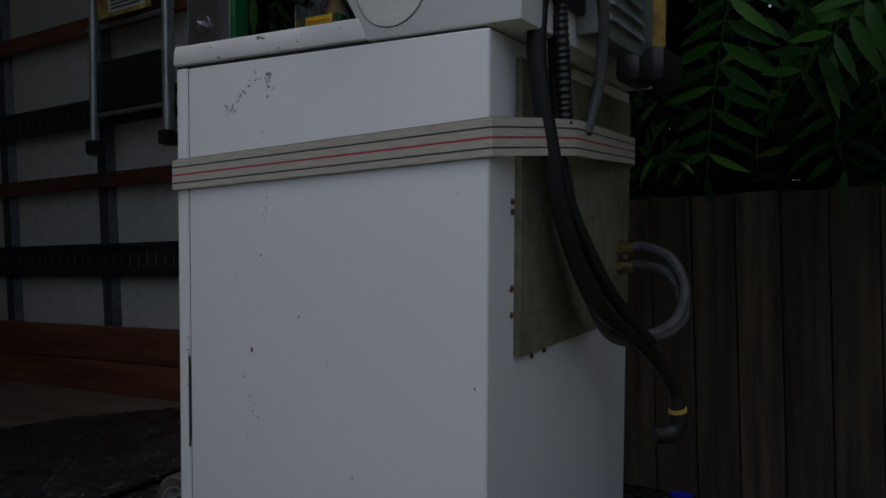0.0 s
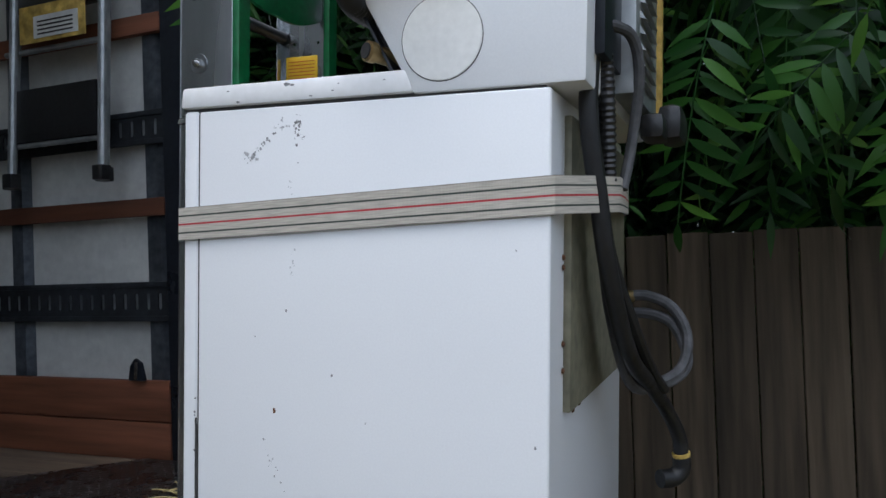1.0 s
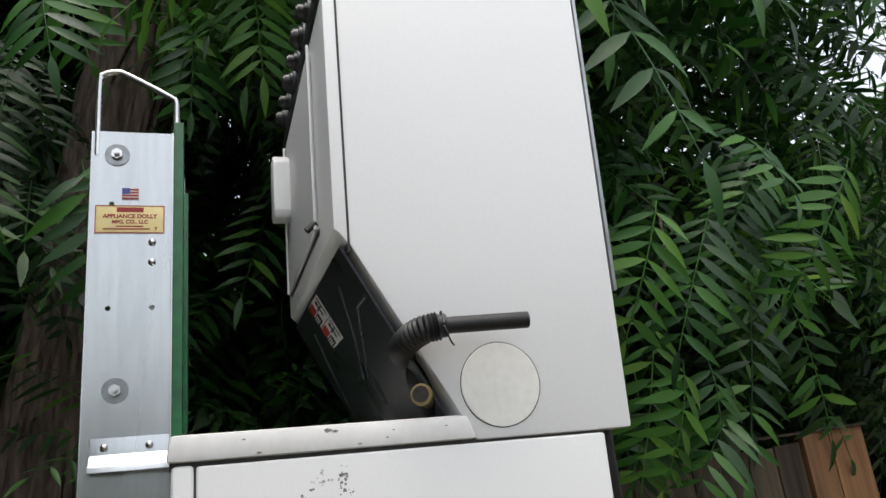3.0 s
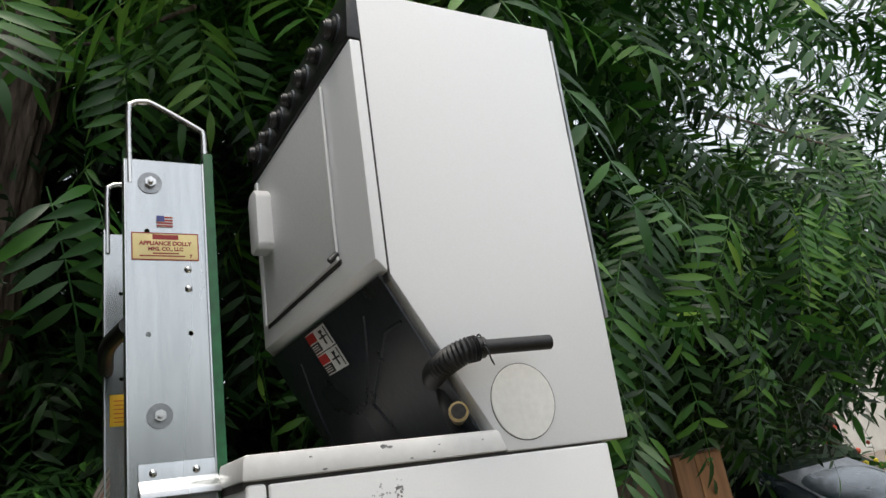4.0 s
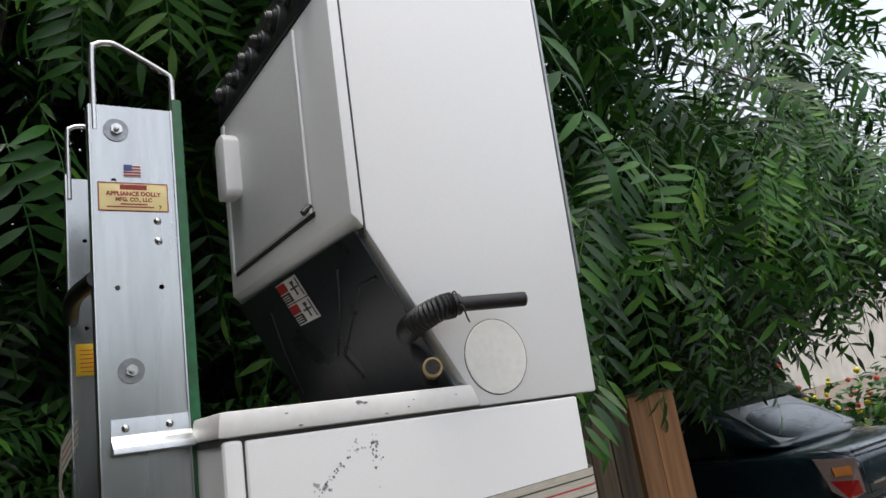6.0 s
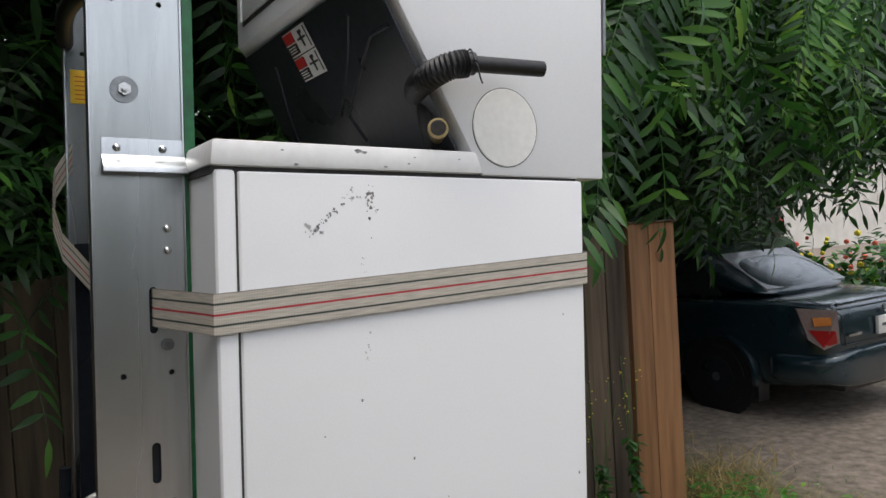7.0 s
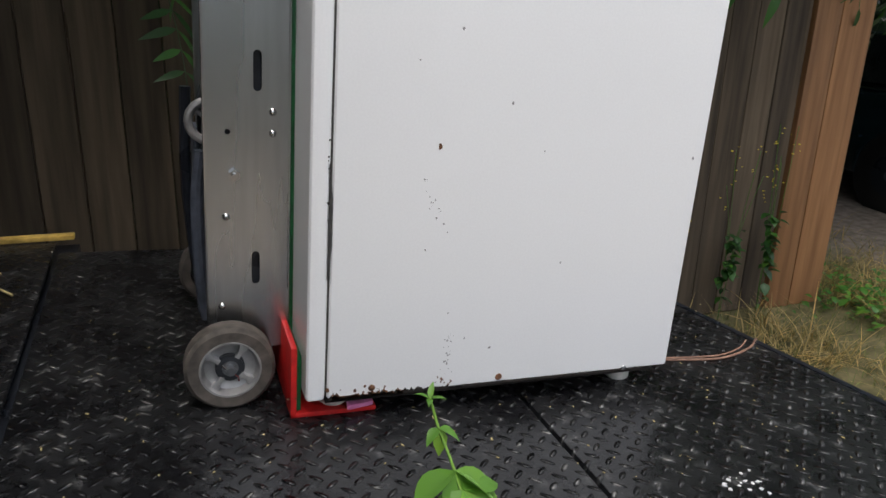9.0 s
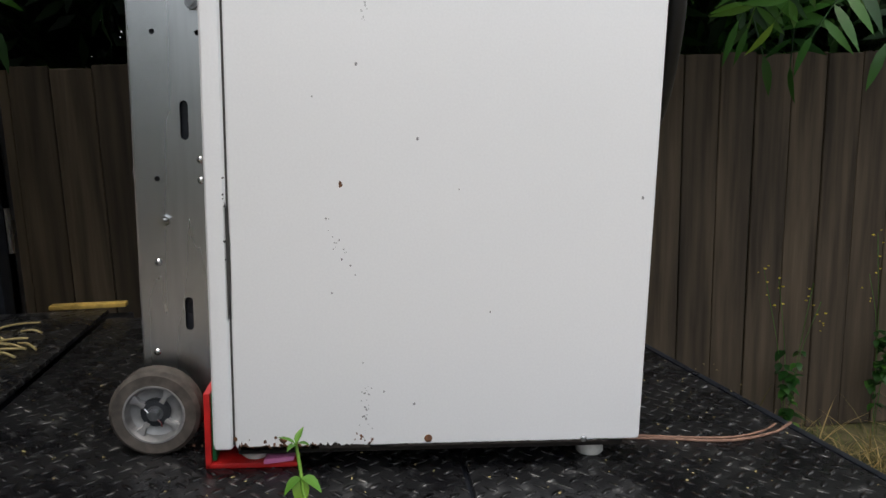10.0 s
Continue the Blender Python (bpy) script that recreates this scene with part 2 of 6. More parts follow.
CEDAR = surface("newer_cedar", (0.20, 0.095, 0.038), (0.35, 0.175, 0.073), 0.75, 0, 26, (1, 1, 0.06), wear=3, wear_amount=0.3, bump=0.25, per_object=0.12)
SLATWOOD = surface("red_stained_wood", (0.10, 0.035, 0.016), (0.22, 0.08, 0.04), 0.6, 0, 30, (0.07, 1, 1), wear=3, wear_amount=0.35, bump=0.2, per_object=0.2)
PLANK = surface("bare_floor_plank", (0.13, 0.09, 0.06), (0.23, 0.17, 0.115), 0.75, 0, 30, (0.07, 1, 1), wear=3, wear_amount=0.35, bump=0.2, per_object=0.2)
PANELW = surface("truck_lining", (0.56, 0.56, 0.54), (0.66, 0.66, 0.63), 0.5, 0, 30, wear=2, wear_amount=0.15, bump=0.03)
TRUCKSTEEL = surface("truck_grey_steel", (0.07, 0.08, 0.095), (0.13, 0.145, 0.165), 0.5, 0.5, 40, wear=6, wear_amount=0.4, bump=0.06)
ETRACK = surface("dark_track_steel", (0.022, 0.025, 0.03), (0.045, 0.05, 0.058), 0.5, 0.4, 40, wear=6, wear_amount=0.4, bump=0.06)
YELLOW = surface("yellow_paint", (0.50, 0.33, 0.06), (0.66, 0.46, 0.12), 0.6, 0, 40, wear=20, wear_amount=0.5, bump=0.1)
CREAM = surface("cream_label", (0.78, 0.66, 0.30), (0.84, 0.72, 0.36), 0.4, 0, 60, wear=20, wear_amount=0.1, bump=0)
LABELRED = surface("label_red", (0.33, 0.012, 0.010), (0.38, 0.018, 0.014), 0.45, 0, 60, bump=0)
LABELBLUE = surface("label_blue", (0.05, 0.07, 0.25), (0.07, 0.09, 0.32), 0.45, 0, 60, bump=0)
LABELORANGE = surface("label_orange", (0.78, 0.50, 0.02), (0.84, 0.56, 0.03), 0.45, 0, 60, bump=0)
LABELWHITE = surface("label_white", (0.62, 0.62, 0.6), (0.7, 0.7, 0.68), 0.45, 0, 60, bump=0)
INK = surface("label_ink", (0.02, 0.02, 0.02), (0.03, 0.03, 0.03), 0.5, 0, 60, bump=0)
NYLON = surface("white_nylon_foot", (0.5, 0.49, 0.45), (0.62, 0.6, 0.56), 0.55, 0, 60, wear=30, bump=0.05)
BARK = surface("bark", (0.06, 0.046, 0.038), (0.27, 0.205, 0.165), 0.95, 0, 30, (1, 1, 0.13), wear=2, wear_amount=0.4, bump=1.0)
LEAF = leaf("leaf_green", (0.012, 0.050, 0.009), (0.026, 0.102, 0.016), (0.070, 0.205, 0.028), 0.40)
# Same leaf, darkened: the crowns' shade is put into the colour.
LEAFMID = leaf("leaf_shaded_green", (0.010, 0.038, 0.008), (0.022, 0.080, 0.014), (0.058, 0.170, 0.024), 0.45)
# Shade deep inside the foliage is put into this darker green.
LEAFDARK = leaf("leaf_painted_shade", (0.007, 0.024, 0.006), (0.014, 0.046, 0.010), (0.034, 0.095, 0.016), 0.5)
# Fresh growth; also a paler copy for sprays painted as lit.
LEAFYELLOW = leaf("leaf_fresh_and_lit_green", (0.036, 0.135, 0.016), (0.072, 0.215, 0.026), (0.15, 0.32, 0.045), 0.40)
SPRIG = leaf("bramble_green", (0.055, 0.15, 0.014), (0.085, 0.21, 0.022), (0.13, 0.27, 0.032), 0.5)
GREENGRASS = leaf("short_grass", (0.05, 0.085, 0.014), (0.11, 0.15, 0.028), (0.20, 0.23, 0.05), 0.6)
GRASS = leaf("dry_grass", (0.13, 0.12, 0.032), (0.30, 0.23, 0.085), (0.48, 0.36, 0.15), 0.6)
PETAL = surface("yellow_petal", (0.75, 0.6, 0.02), (0.85, 0.7, 0.05), 0.6, 0, 60, bump=0)
PETALRED = surface("red_petal", (0.6, 0.08, 0.05), (0.75, 0.16, 0.08), 0.6, 0, 60, bump=0)
CARPAINT = surface("dark_teal_car_paint", (0.010, 0.026, 0.036), (0.015, 0.036, 0.048), 0.24, 0.35, 400, wear=3, wear_amount=0.15, bump=0.006, coat=1.0)
CARGLASS = surface("dark_car_glass", (0.015, 0.02, 0.02), (0.025, 0.03, 0.03), 0.06, 0, 40, bump=0, rough_var=0.02)
# The sky's reflection is put into the pale base of this glass.
REARGLASS = surface("rear_glass_painted_sky", (0.22, 0.23, 0.24), (0.30, 0.31, 0.32), 0.08, 0, 40, bump=0, rough_var=0.03)
LAMPRED = surface("red_lamp_lens", (0.24, 0.006, 0.006), (0.32, 0.010, 0.010), 0.12, 0, 90, bump=0, rough_var=0.03)
MARKER = surface("red_marker", (0.45, 0.008, 0.014), (0.55, 0.012, 0.02), 0.2, 0, 90, bump=0, rough_var=0.03)
LAMPORANGE = surface("orange_lamp_lens", (0.5, 0.16, 0.03), (0.6, 0.22, 0.05), 0.12, 0, 90, bump=0, rough_var=0.03)
LAMPCLEAR = surface("clear_lamp_lens", (0.16, 0.12, 0.11), (0.24, 0.18, 0.16), 0.12, 0, 90, bump=0, rough_var=0.03)
SIDING = surface("pale_house_siding", (0.52, 0.50, 0.45), (0.62, 0.60, 0.55), 0.7, 0, 30, wear=2, wear_amount=0.15, bump=0.05)
ROOF = surface("grey_roof", (0.09, 0.09, 0.095), (0.16, 0.16, 0.165), 0.9, 0, 30, bump=0.2)
STRAW = surface("dry_straw", (0.34, 0.27, 0.11), (0.5, 0.42, 0.2), 0.8, 0, 60, bump=0.1)
CORD = surface("tan_cord", (0.15, 0.08, 0.055), (0.26, 0.15, 0.10), 0.7, 0, 60, bump=0.1)
PINK = surface("pink_plastic", (0.75, 0.2, 0.45), (0.85, 0.3, 0.55), 0.4, 0, 60, bump=0)
BLUE = surface("blue_plastic", (0.02, 0.02, 0.5), (0.03, 0.03, 0.6), 0.4, 0, 60, bump=0)


def ground_material():
    """Short dry grass with bare soil near the fence; packed gravel and dirt on the drive beyond."""
    m, nt, ln, p = nodes_of("ground")
    tc = nt.new("ShaderNodeTexCoord")
    n1 = nt.new("ShaderNodeTexNoise")
    n1.inputs["Scale"].default_value, n1.inputs["Detail"].default_value = 14, 8
    n2 = nt.new("ShaderNodeTexNoise")
    n2.inputs["Scale"].default_value, n2.inputs["Detail"].default_value = 0.7, 5
    for n in (n1, n2):
        ln.new(tc.outputs["Object"], n.inputs["Vector"])
    grass = ramp(nt, None, [(0.3, (0.06, 0.062, 0.022)), (0.55, (0.12, 0.105, 0.045)), (0.75, (0.19, 0.15, 0.07))])
    dirt = ramp(nt, None, [(0.25, (0.095, 0.078, 0.060)), (0.5, (0.18, 0.150, 0.120)), (0.75, (0.27, 0.23, 0.19))])
    ln.new(n1.outputs[0], grass.inputs[0])
    ln.new(n1.outputs[0], dirt.inputs[0])
    sep = nt.new("ShaderNodeSeparateXYZ")
    ln.new(tc.outputs["Object"], sep.inputs[0])
    a = nt.new("ShaderNodeMath")
    a.operation = "MULTIPLY_ADD"
    a.inputs[1].default_value, a.inputs[2].default_value = 1.6, -0.8
    ln.new(n2.outputs[0], a.inputs[0])
    s = nt.new("ShaderNodeMath")
    ln.new(sep.outputs[0], s.inputs[0])
    ln.new(a.outputs[0], s.inputs[1])
    mr = nt.new("ShaderNodeMapRange")
    mr.inputs["From Min"].default_value, mr.inputs["From Max"].default_value = 3.9, 4.35
    ln.new(s.outputs[0], mr.inputs["Value"])
    mx = nt.new("ShaderNodeMix")
    mx.data_type = "RGBA"
    # Dirt put on the unseen ground behind, to keep metal reflections neutral.
    my = nt.new("ShaderNodeMapRange")
    my.inputs["From Min"].default_value, my.inputs["From Max"].default_value = -2.3, -2.8
    ln.new(sep.outputs[1], my.inputs["Value"])
    mm = nt.new("ShaderNodeMath")
    mm.operation = "MAXIMUM"
    ln.new(mr.outputs[0], mm.inputs[0])
    ln.new(my.outputs[0], mm.inputs[1])
    ln.new(mm.outputs[0], mx.inputs["Factor"])
    ln.new(grass.outputs[0], mx.inputs["A"])
    ln.new(dirt.outputs[0], mx.inputs["B"])
    ln.new(mx.outputs["Result"], p.inputs["Base Color"])
    p.inputs["Roughness"].default_value = 0.95
    b = nt.new("ShaderNodeBump")
    b.inputs["Strength"].default_value, b.inputs["Distance"].default_value = 0.6, 0.012
    ln.new(n1.outputs[0], b.inputs["Height"])
    ln.new(b.outputs[0], p.inputs["Normal"])
    return m


# ---- mesh helpers ----
def box(x0, x1, y0, y1, z0, z1, bevel=0.0, segments=2):
    bm = bmesh.new()
    bmesh.ops.create_cube(bm, size=1.0)
    for v in bm.verts:
        v.co = ((x0 + x1) / 2 + v.co.x * (x1 - x0), (y0 + y1) / 2 + v.co.y * (y1 - y0), (z0 + z1) / 2 + v.co.z * (z1 - z0))
    if bevel:
        bmesh.ops.bevel(bm, geom=bm.edges[:], offset=bevel, segments=segments, affect="EDGES", profile=0.6)
    return bm


def prism(points, y0, y1, bevel=0.0, axis="y"):
    """A plane outline, given as (x, z), drawn out along y (or as (x, y) along z, or (y, z) along x)."""
    bm = bmesh.new()
    put = {"y": lambda a, b, c: (a, c, b), "z": lambda a, b, c: (a, b, c), "x": lambda a, b, c: (c, a, b)}[axis]
    lo = [bm.verts.new(put(a, b, y0)) for a, b in points]
    hi = [bm.verts.new(put(a, b, y1)) for a, b in points]
    bm.faces.new(lo)
    bm.faces.new(hi[::-1])
    n = len(points)
    for k in range(n):
        bm.faces.new((lo[k], hi[k], hi[(k + 1) % n], lo[(k + 1) % n]))
    bmesh.ops.recalc_face_normals(bm, faces=bm.faces[:])
    if bevel:
        bmesh.ops.bevel(bm, geom=bm.edges[:], offset=bevel, segments=2, affect="EDGES", profile=0.6)
    return bm


def cyl(p0, p1, r, seg=20, r2=None, bevel=0.0):
    bm = bmesh.new()
    p0, p1 = Vector(p0), Vector(p1)
    d = p1 - p0
    bmesh.ops.create_cone(bm, cap_ends=True, segments=seg, radius1=r, radius2=r if r2 is None else r2, depth=d.length)
    if bevel:
        rims = [e for e in bm.edges if abs(abs(e.verts[0].co.z) - d.length / 2) < 1e-6 and abs(e.verts[0].co.z - e.verts[1].co.z) < 1e-6]
        bmesh.ops.bevel(bm, geom=rims, offset=bevel, segments=2, affect="EDGES")
    m = Matrix.Translation((p0 + p1) / 2) @ d.to_track_quat("Z", "Y").to_matrix().to_4x4()
    bmesh.ops.transform(bm, matrix=m, verts=bm.verts[:])
    return bm


def smooth_line(points, steps=8):
    """A Catmull-Rom line through the points."""
    p = [Vector(q) for q in points]
    p = [2 * p[0] - p[1]] + p + [2 * p[-1] - p[-2]]
    out = []
    for k in range(1, len(p) - 2):
        a, b, c, d = p[k - 1:k + 3]
        for s in range(steps):
            t = s / steps
            out.append(0.5 * (2 * b + (c - a) * t + (2 * a - 5 * b + 4 * c - d) * t * t + (3 * b - a - 3 * c + d) * t ** 3))
    out.append(p[-2])
    return out


def tube(points, r, seg=10, steps=8, ridge=0.0, straight=False, pitch=0.006, taper=None):
    line = [Vector(q) for q in points] if straight else smooth_line(points, steps)
    if ridge:
        fine, acc = [], 0.0
        for a, b in zip(line, line[1:]):
            k = max(1, int((b - a).length / (pitch / 2)))
            fine += [a.lerp(b, s / k) for s in range(k)]
        line = fine + [line[-1]]
    bm = bmesh.new()
    rings, up = [], None
    for k, q in enumerate(line):
        d = (line[min(k + 1, len(line) - 1)] - line[max(k - 1, 0)]).normalized()
        if up is None:
            up = d.orthogonal().normalized()
        up = (up - d * up.dot(d)).normalized()
        side = d.cross(up)
        rr = r + (ridge if ridge and k % 2 else 0)
        if taper is not None:
            rr *= 1 + (taper - 1) * k / (len(line) - 1)
        rings.append([bm.verts.new(q + rr * (math.cos(2 * math.pi * j / seg) * up + math.sin(2 * math.pi * j / seg) * side)) for j in range(seg)])
    for a, b in zip(rings, rings[1:]):
        for j in range(seg):
            bm.faces.new((a[j], a[(j + 1) % seg], b[(j + 1) % seg], b[j]))
    bm.faces.new(rings[0][::-1])
    bm.faces.new(rings[-1])
    bmesh.ops.recalc_face_normals(bm, faces=bm.faces[:])
    return bm


def perforated(outline, holes, y0, y1, axis="y"):
    """A flat plate with real openings; outline and holes as (x, z), drawn out from y0 to y1."""
    bm = bmesh.new()
    edges = []
    put = {"y": lambda a, b: (a, y0, b), "x": lambda a, b: (y0, a, b), "z": lambda a, b: (a, b, y0)}[axis]
    for loop in [outline, *holes]:
        vs = [bm.verts.new(put(a, b)) for a, b in loop]
        edges += [bm.edges.new((vs[k], vs[(k + 1) % len(vs)])) for k in range(len(vs))]
    bmesh.ops.triangle_fill(bm, edges=edges, use_beauty=True)
    ex = bmesh.ops.extrude_face_region(bm, geom=bm.faces[:])
    off = {"y": (0, y1 - y0, 0), "x": (y1 - y0, 0, 0), "z": (0, 0, y1 - y0)}[axis]
    bmesh.ops.translate(bm, vec=off, verts=[g for g in ex["geom"] if isinstance(g, bmesh.types.BMVert)])
    bmesh.ops.recalc_face_normals(bm, faces=bm.faces[:])
    return bm


def circle(cx, cz, r, n=16):
    return [(cx + r * math.cos(2 * math.pi * k / n), cz + r * math.sin(2 * math.pi * k / n)) for k in range(n)]


def slot_shape(cx, z0, z1, w):
    h = w / 2
    top = [(cx + h * math.cos(a), z1 - h + h * math.sin(a)) for a in np.linspace(0, math.pi, 6)]
    return top + [(cx + h * math.cos(a), z0 + h + h * math.sin(a)) for a in np.linspace(math.pi, 2 * math.pi, 6)]


def join(*bms):
    out = bmesh.new()
    for b in bms:
        me = bpy.data.meshes.new("tmp")
        b.to_mesh(me)
        out.from_mesh(me)
        bpy.data.meshes.remove(me)
    return out


def mesh_of(name, bm, material, smooth=True):
    me = bpy.data.meshes.new(name)
    bm.to_mesh(me)
    bm.free()
    me.materials.append(material)
    if smooth:
        me.shade_smooth()
        me.set_sharp_from_angle(angle=radians(35))
    return me


def part(name, bm, material, parent, label="", smooth=True):
    """Links a bmesh, in the frame of the whole place, as one mesh under a thing or part."""
    ob = new(name, mesh_of(name, bm, material, smooth))
    ob.parent = parent
    off, q = Vector((0, 0, 0)), parent
    while q:
        off -= q.location
        q = q.parent
    ob.location = off
    if label:
        ob["label"] = label
    return ob


def thing(name, base, label, category, group="", kind=""):
    ob = new(name)
    ob.empty_display_size = 0.05
    ob.location = base
    return tagged(ob, label, category, group, kind)


def single(name, bm, material, label, category="", group="", kind="", smooth=True):
    ob = new(name, mesh_of(name, bm, material, smooth))
    return tagged(ob, label, category, group, kind)


ON_PLATFORM = []


def on_platform(ob):
    ON_PLATFORM.append(ob)
    return ob


def dome(x, y, z, r, h, axis=(0, -1, 0)):
    """A rivet or screw head."""
    bm = bmesh.new()
    bmesh.ops.create_uvsphere(bm, u_segments=12, v_segments=6, radius=r)
    bmesh.ops.delete(bm, geom=[v for v in bm.verts if v.co.z < -1e-5], context="VERTS")
    q = Vector(axis).to_track_quat("Z", "Y").to_matrix().to_4x4()
    bmesh.ops.transform(bm, matrix=Matrix.Translation((x, y, z)) @ q @ Matrix.Diagonal((1, 1, h / r, 1)), verts=bm.verts[:])
    return bm


def letters(name, text, size, matrix, material, parent):
    cu = bpy.data.curves.new("text", "FONT")
    cu.body, cu.size, cu.align_x, cu.extrude, cu.offset = text, size, "CENTER", 0.0003, size * 0.035
    tmp = bpy.data.objects.new("text", cu)
    scene.collection.objects.link(tmp)
    me = bpy.data.meshes.new_from_object(tmp.evaluated_get(bpy.context.evaluated_depsgraph_get()))
    bpy.data.objects.remove(tmp)
    me.transform(matrix)
    me.materials.clear()
    me.materials.append(material)
    ob = new(name, me)
    ob.parent = parent
    off, q = Vector((0, 0, 0)), parent
    while q:
        off -= q.location
        q = q.parent
    ob.location = off
    return ob


GROUND_Z = -1.03
# For the unseen truck roof: lets daylight through to brighten the inside.
SHEET, nt_, ln_, p_ = nodes_of("light_passing_roof")
tr_ = nt_.new("ShaderNodeBsdfTranslucent")
tr_.inputs[0].default_value = (0.75, 0.76, 0.74, 1)
mx_ = nt_.new("ShaderNodeMixShader")
mx_.inputs[0].default_value = 0.22
p_.inputs["Base Color"].default_value = (0.7, 0.7, 0.68, 1)
ln_.new(p_.outputs[0], mx_.inputs[1])
ln_.new(tr_.outputs[0], mx_.inputs[2])
ln_.new(mx_.outputs[0], nt_["Material Output"].inputs[0])

# ---- the ground and the drive ----
bm = bmesh.new()
N, S = 60, 160.0
grid = [[None] * (N + 1) for _ in range(N + 1)]
for a in range(N + 1):
    for b in range(N + 1):
        x, y = S * (a / N - 0.5) ** 3 * 4 + 2, S * (b / N - 0.5) ** 3 * 4 + 2
        near = abs(x - 2) < 8 and abs(y - 2) < 8
        grid[a][b] = bm.verts.new((x, y, GROUND_Z + (0.02 * noise.noise((x * 0.9, y * 0.9, 0)) if near else 0)))
for a in range(N):
    for b in range(N):
        bm.faces.new((grid[a][b], grid[a + 1][b], grid[a + 1][b + 1], grid[a][b + 1]))
single("ground", bm, ground_material(), "grass and packed dirt drive beside the fence", kind="structure")


# ---- the board fence ----
FENCE_Y, PITCH, FENCE_TOP = 2.15, 0.163, 0.71
fence = thing("fence", (0, FENCE_Y, GROUND_Z), "tall weathered grey-brown board fence with tight vertical boards", "fence", kind="structure")


def board_mesh(name, width, z0, z1, material):
    bm = box(-width / 2, width / 2, -0.009, 0.009, z0, z1, 0.004, 1)
    return mesh_of(name, bm, material, False)


random.seed(4)
tops = [board_mesh("board", PITCH - 0.0026 - 0.0012 * k, 0.0, FENCE_TOP - GROUND_Z + 0.006 * (k - 1), FENCE) for k in range(3)]
tall = [board_mesh("board", PITCH - 0.0026 - 0.0012 * k, 0.0, FENCE_TOP + 0.0 - GROUND_Z + 0.004 * (k - 1), FENCE) for k in range(3)]
k = -40
while True:
    x = 1.135 - 0.004 + k * PITCH + PITCH / 2
    if x > 2.95:
        break
    ob = new("board", random.choice(tops if x < 2.6 else tall))
    ob.parent = fence
    ob.location = (x + random.uniform(-0.0015, 0.0015), random.uniform(-0.003, 0.003), 0)
    ob.rotation_euler = (0, radians(random.uniform(-0.08, 0.08)), 0)
    k += 1
for z in (0.35, 1.45):
    part("rail", box(-5.0, 2.92, FENCE_Y + 0.012, FENCE_Y + 0.05, GROUND_Z + z, GROUND_Z + z + 0.09, 0.003), FENCE, fence, "fence rail behind the boards")
part("post", box(2.925, 3.085, FENCE_Y - 0.035, FENCE_Y + 0.06, GROUND_Z, FENCE_TOP + 0.04, 0.004), CEDAR, fence, "newer reddish cedar end post")
part("post", box(3.097, 3.31, FENCE_Y - 0.028, FENCE_Y + 0.07, GROUND_Z, FENCE_TOP + 0.04, 0.004), CEDAR, fence, "newer reddish cedar end post")
part("joint", box(3.083, 3.099, FENCE_Y - 0.012, FENCE_Y + 0.05, GROUND_Z, FENCE_TOP + 0.03), DARKBASE, fence, "dark open joint between the posts")
part("cap", box(2.55, 3.33, FENCE_Y - 0.05, FENCE_Y + 0.08, FENCE_TOP + 0.042, FENCE_TOP + 0.052, 0.002), FENCE, fence, "dark top cap")


# ---- the truck box ----
TW, TX0, TX1 = 0.985, -5.2, -0.71
truck_floor = thing("truck_floor", (-3, 0, 0), "bare plank truck bed partly covered by black matting", "floor", kind="structure")
plank = mesh_of("plank", box(TX0, TX1, -0.068, 0.068, -0.03, 0.0, 0.002, 1), PLANK, False)
for k in range(17):
    ob = new("plank", plank)
    ob.parent = truck_floor
    ob.location = (3, -1.27 + k * 0.138, 0)
part("underbody", box(TX0, TX1, -1.35, TW, -0.16, -0.032), TRUCKSTEEL, truck_floor)
wall = thing("wall_truck", (TX0, TW, 0), "off-white truck lining with grey posts, track rails and stained wood slats", "wall", kind="structure")
part("lining", box(TX0, TX1, TW + 0.03, TW + 0.07, -0.1, 2.35), PANELW, wall)
for x in (-0.93, -1.575, -2.27, -2.97, -3.67, -4.37):
    bm = prism([(x - 0.045, TW + 0.03), (x - 0.028, TW), (x + 0.028, TW), (x + 0.045, TW + 0.03)], 0.0, 2.3, axis="z")
    part("wall_post", bm, TRUCKSTEEL, wall, "grey pressed steel post")
for z0, z1 in ((0.0, 0.128), (0.131, 0.268)):
    part("kick_board", box(TX0, TX1 - 0.15, TW - 0.03, TW - 0.002, z0 + 0.002, z1, 0.003), SLATWOOD, wall, "red-brown stained kick board")
for z0, z1 in ((0.825, 0.885), (1.445, 1.51), (2.05, 2.11)):
    part("wood_slat", box(TX0, TX1 - 0.15, TW - 0.028, TW - 0.002, z0, z1, 0.003), SLATWOOD, wall, "red-brown stained rub slat")
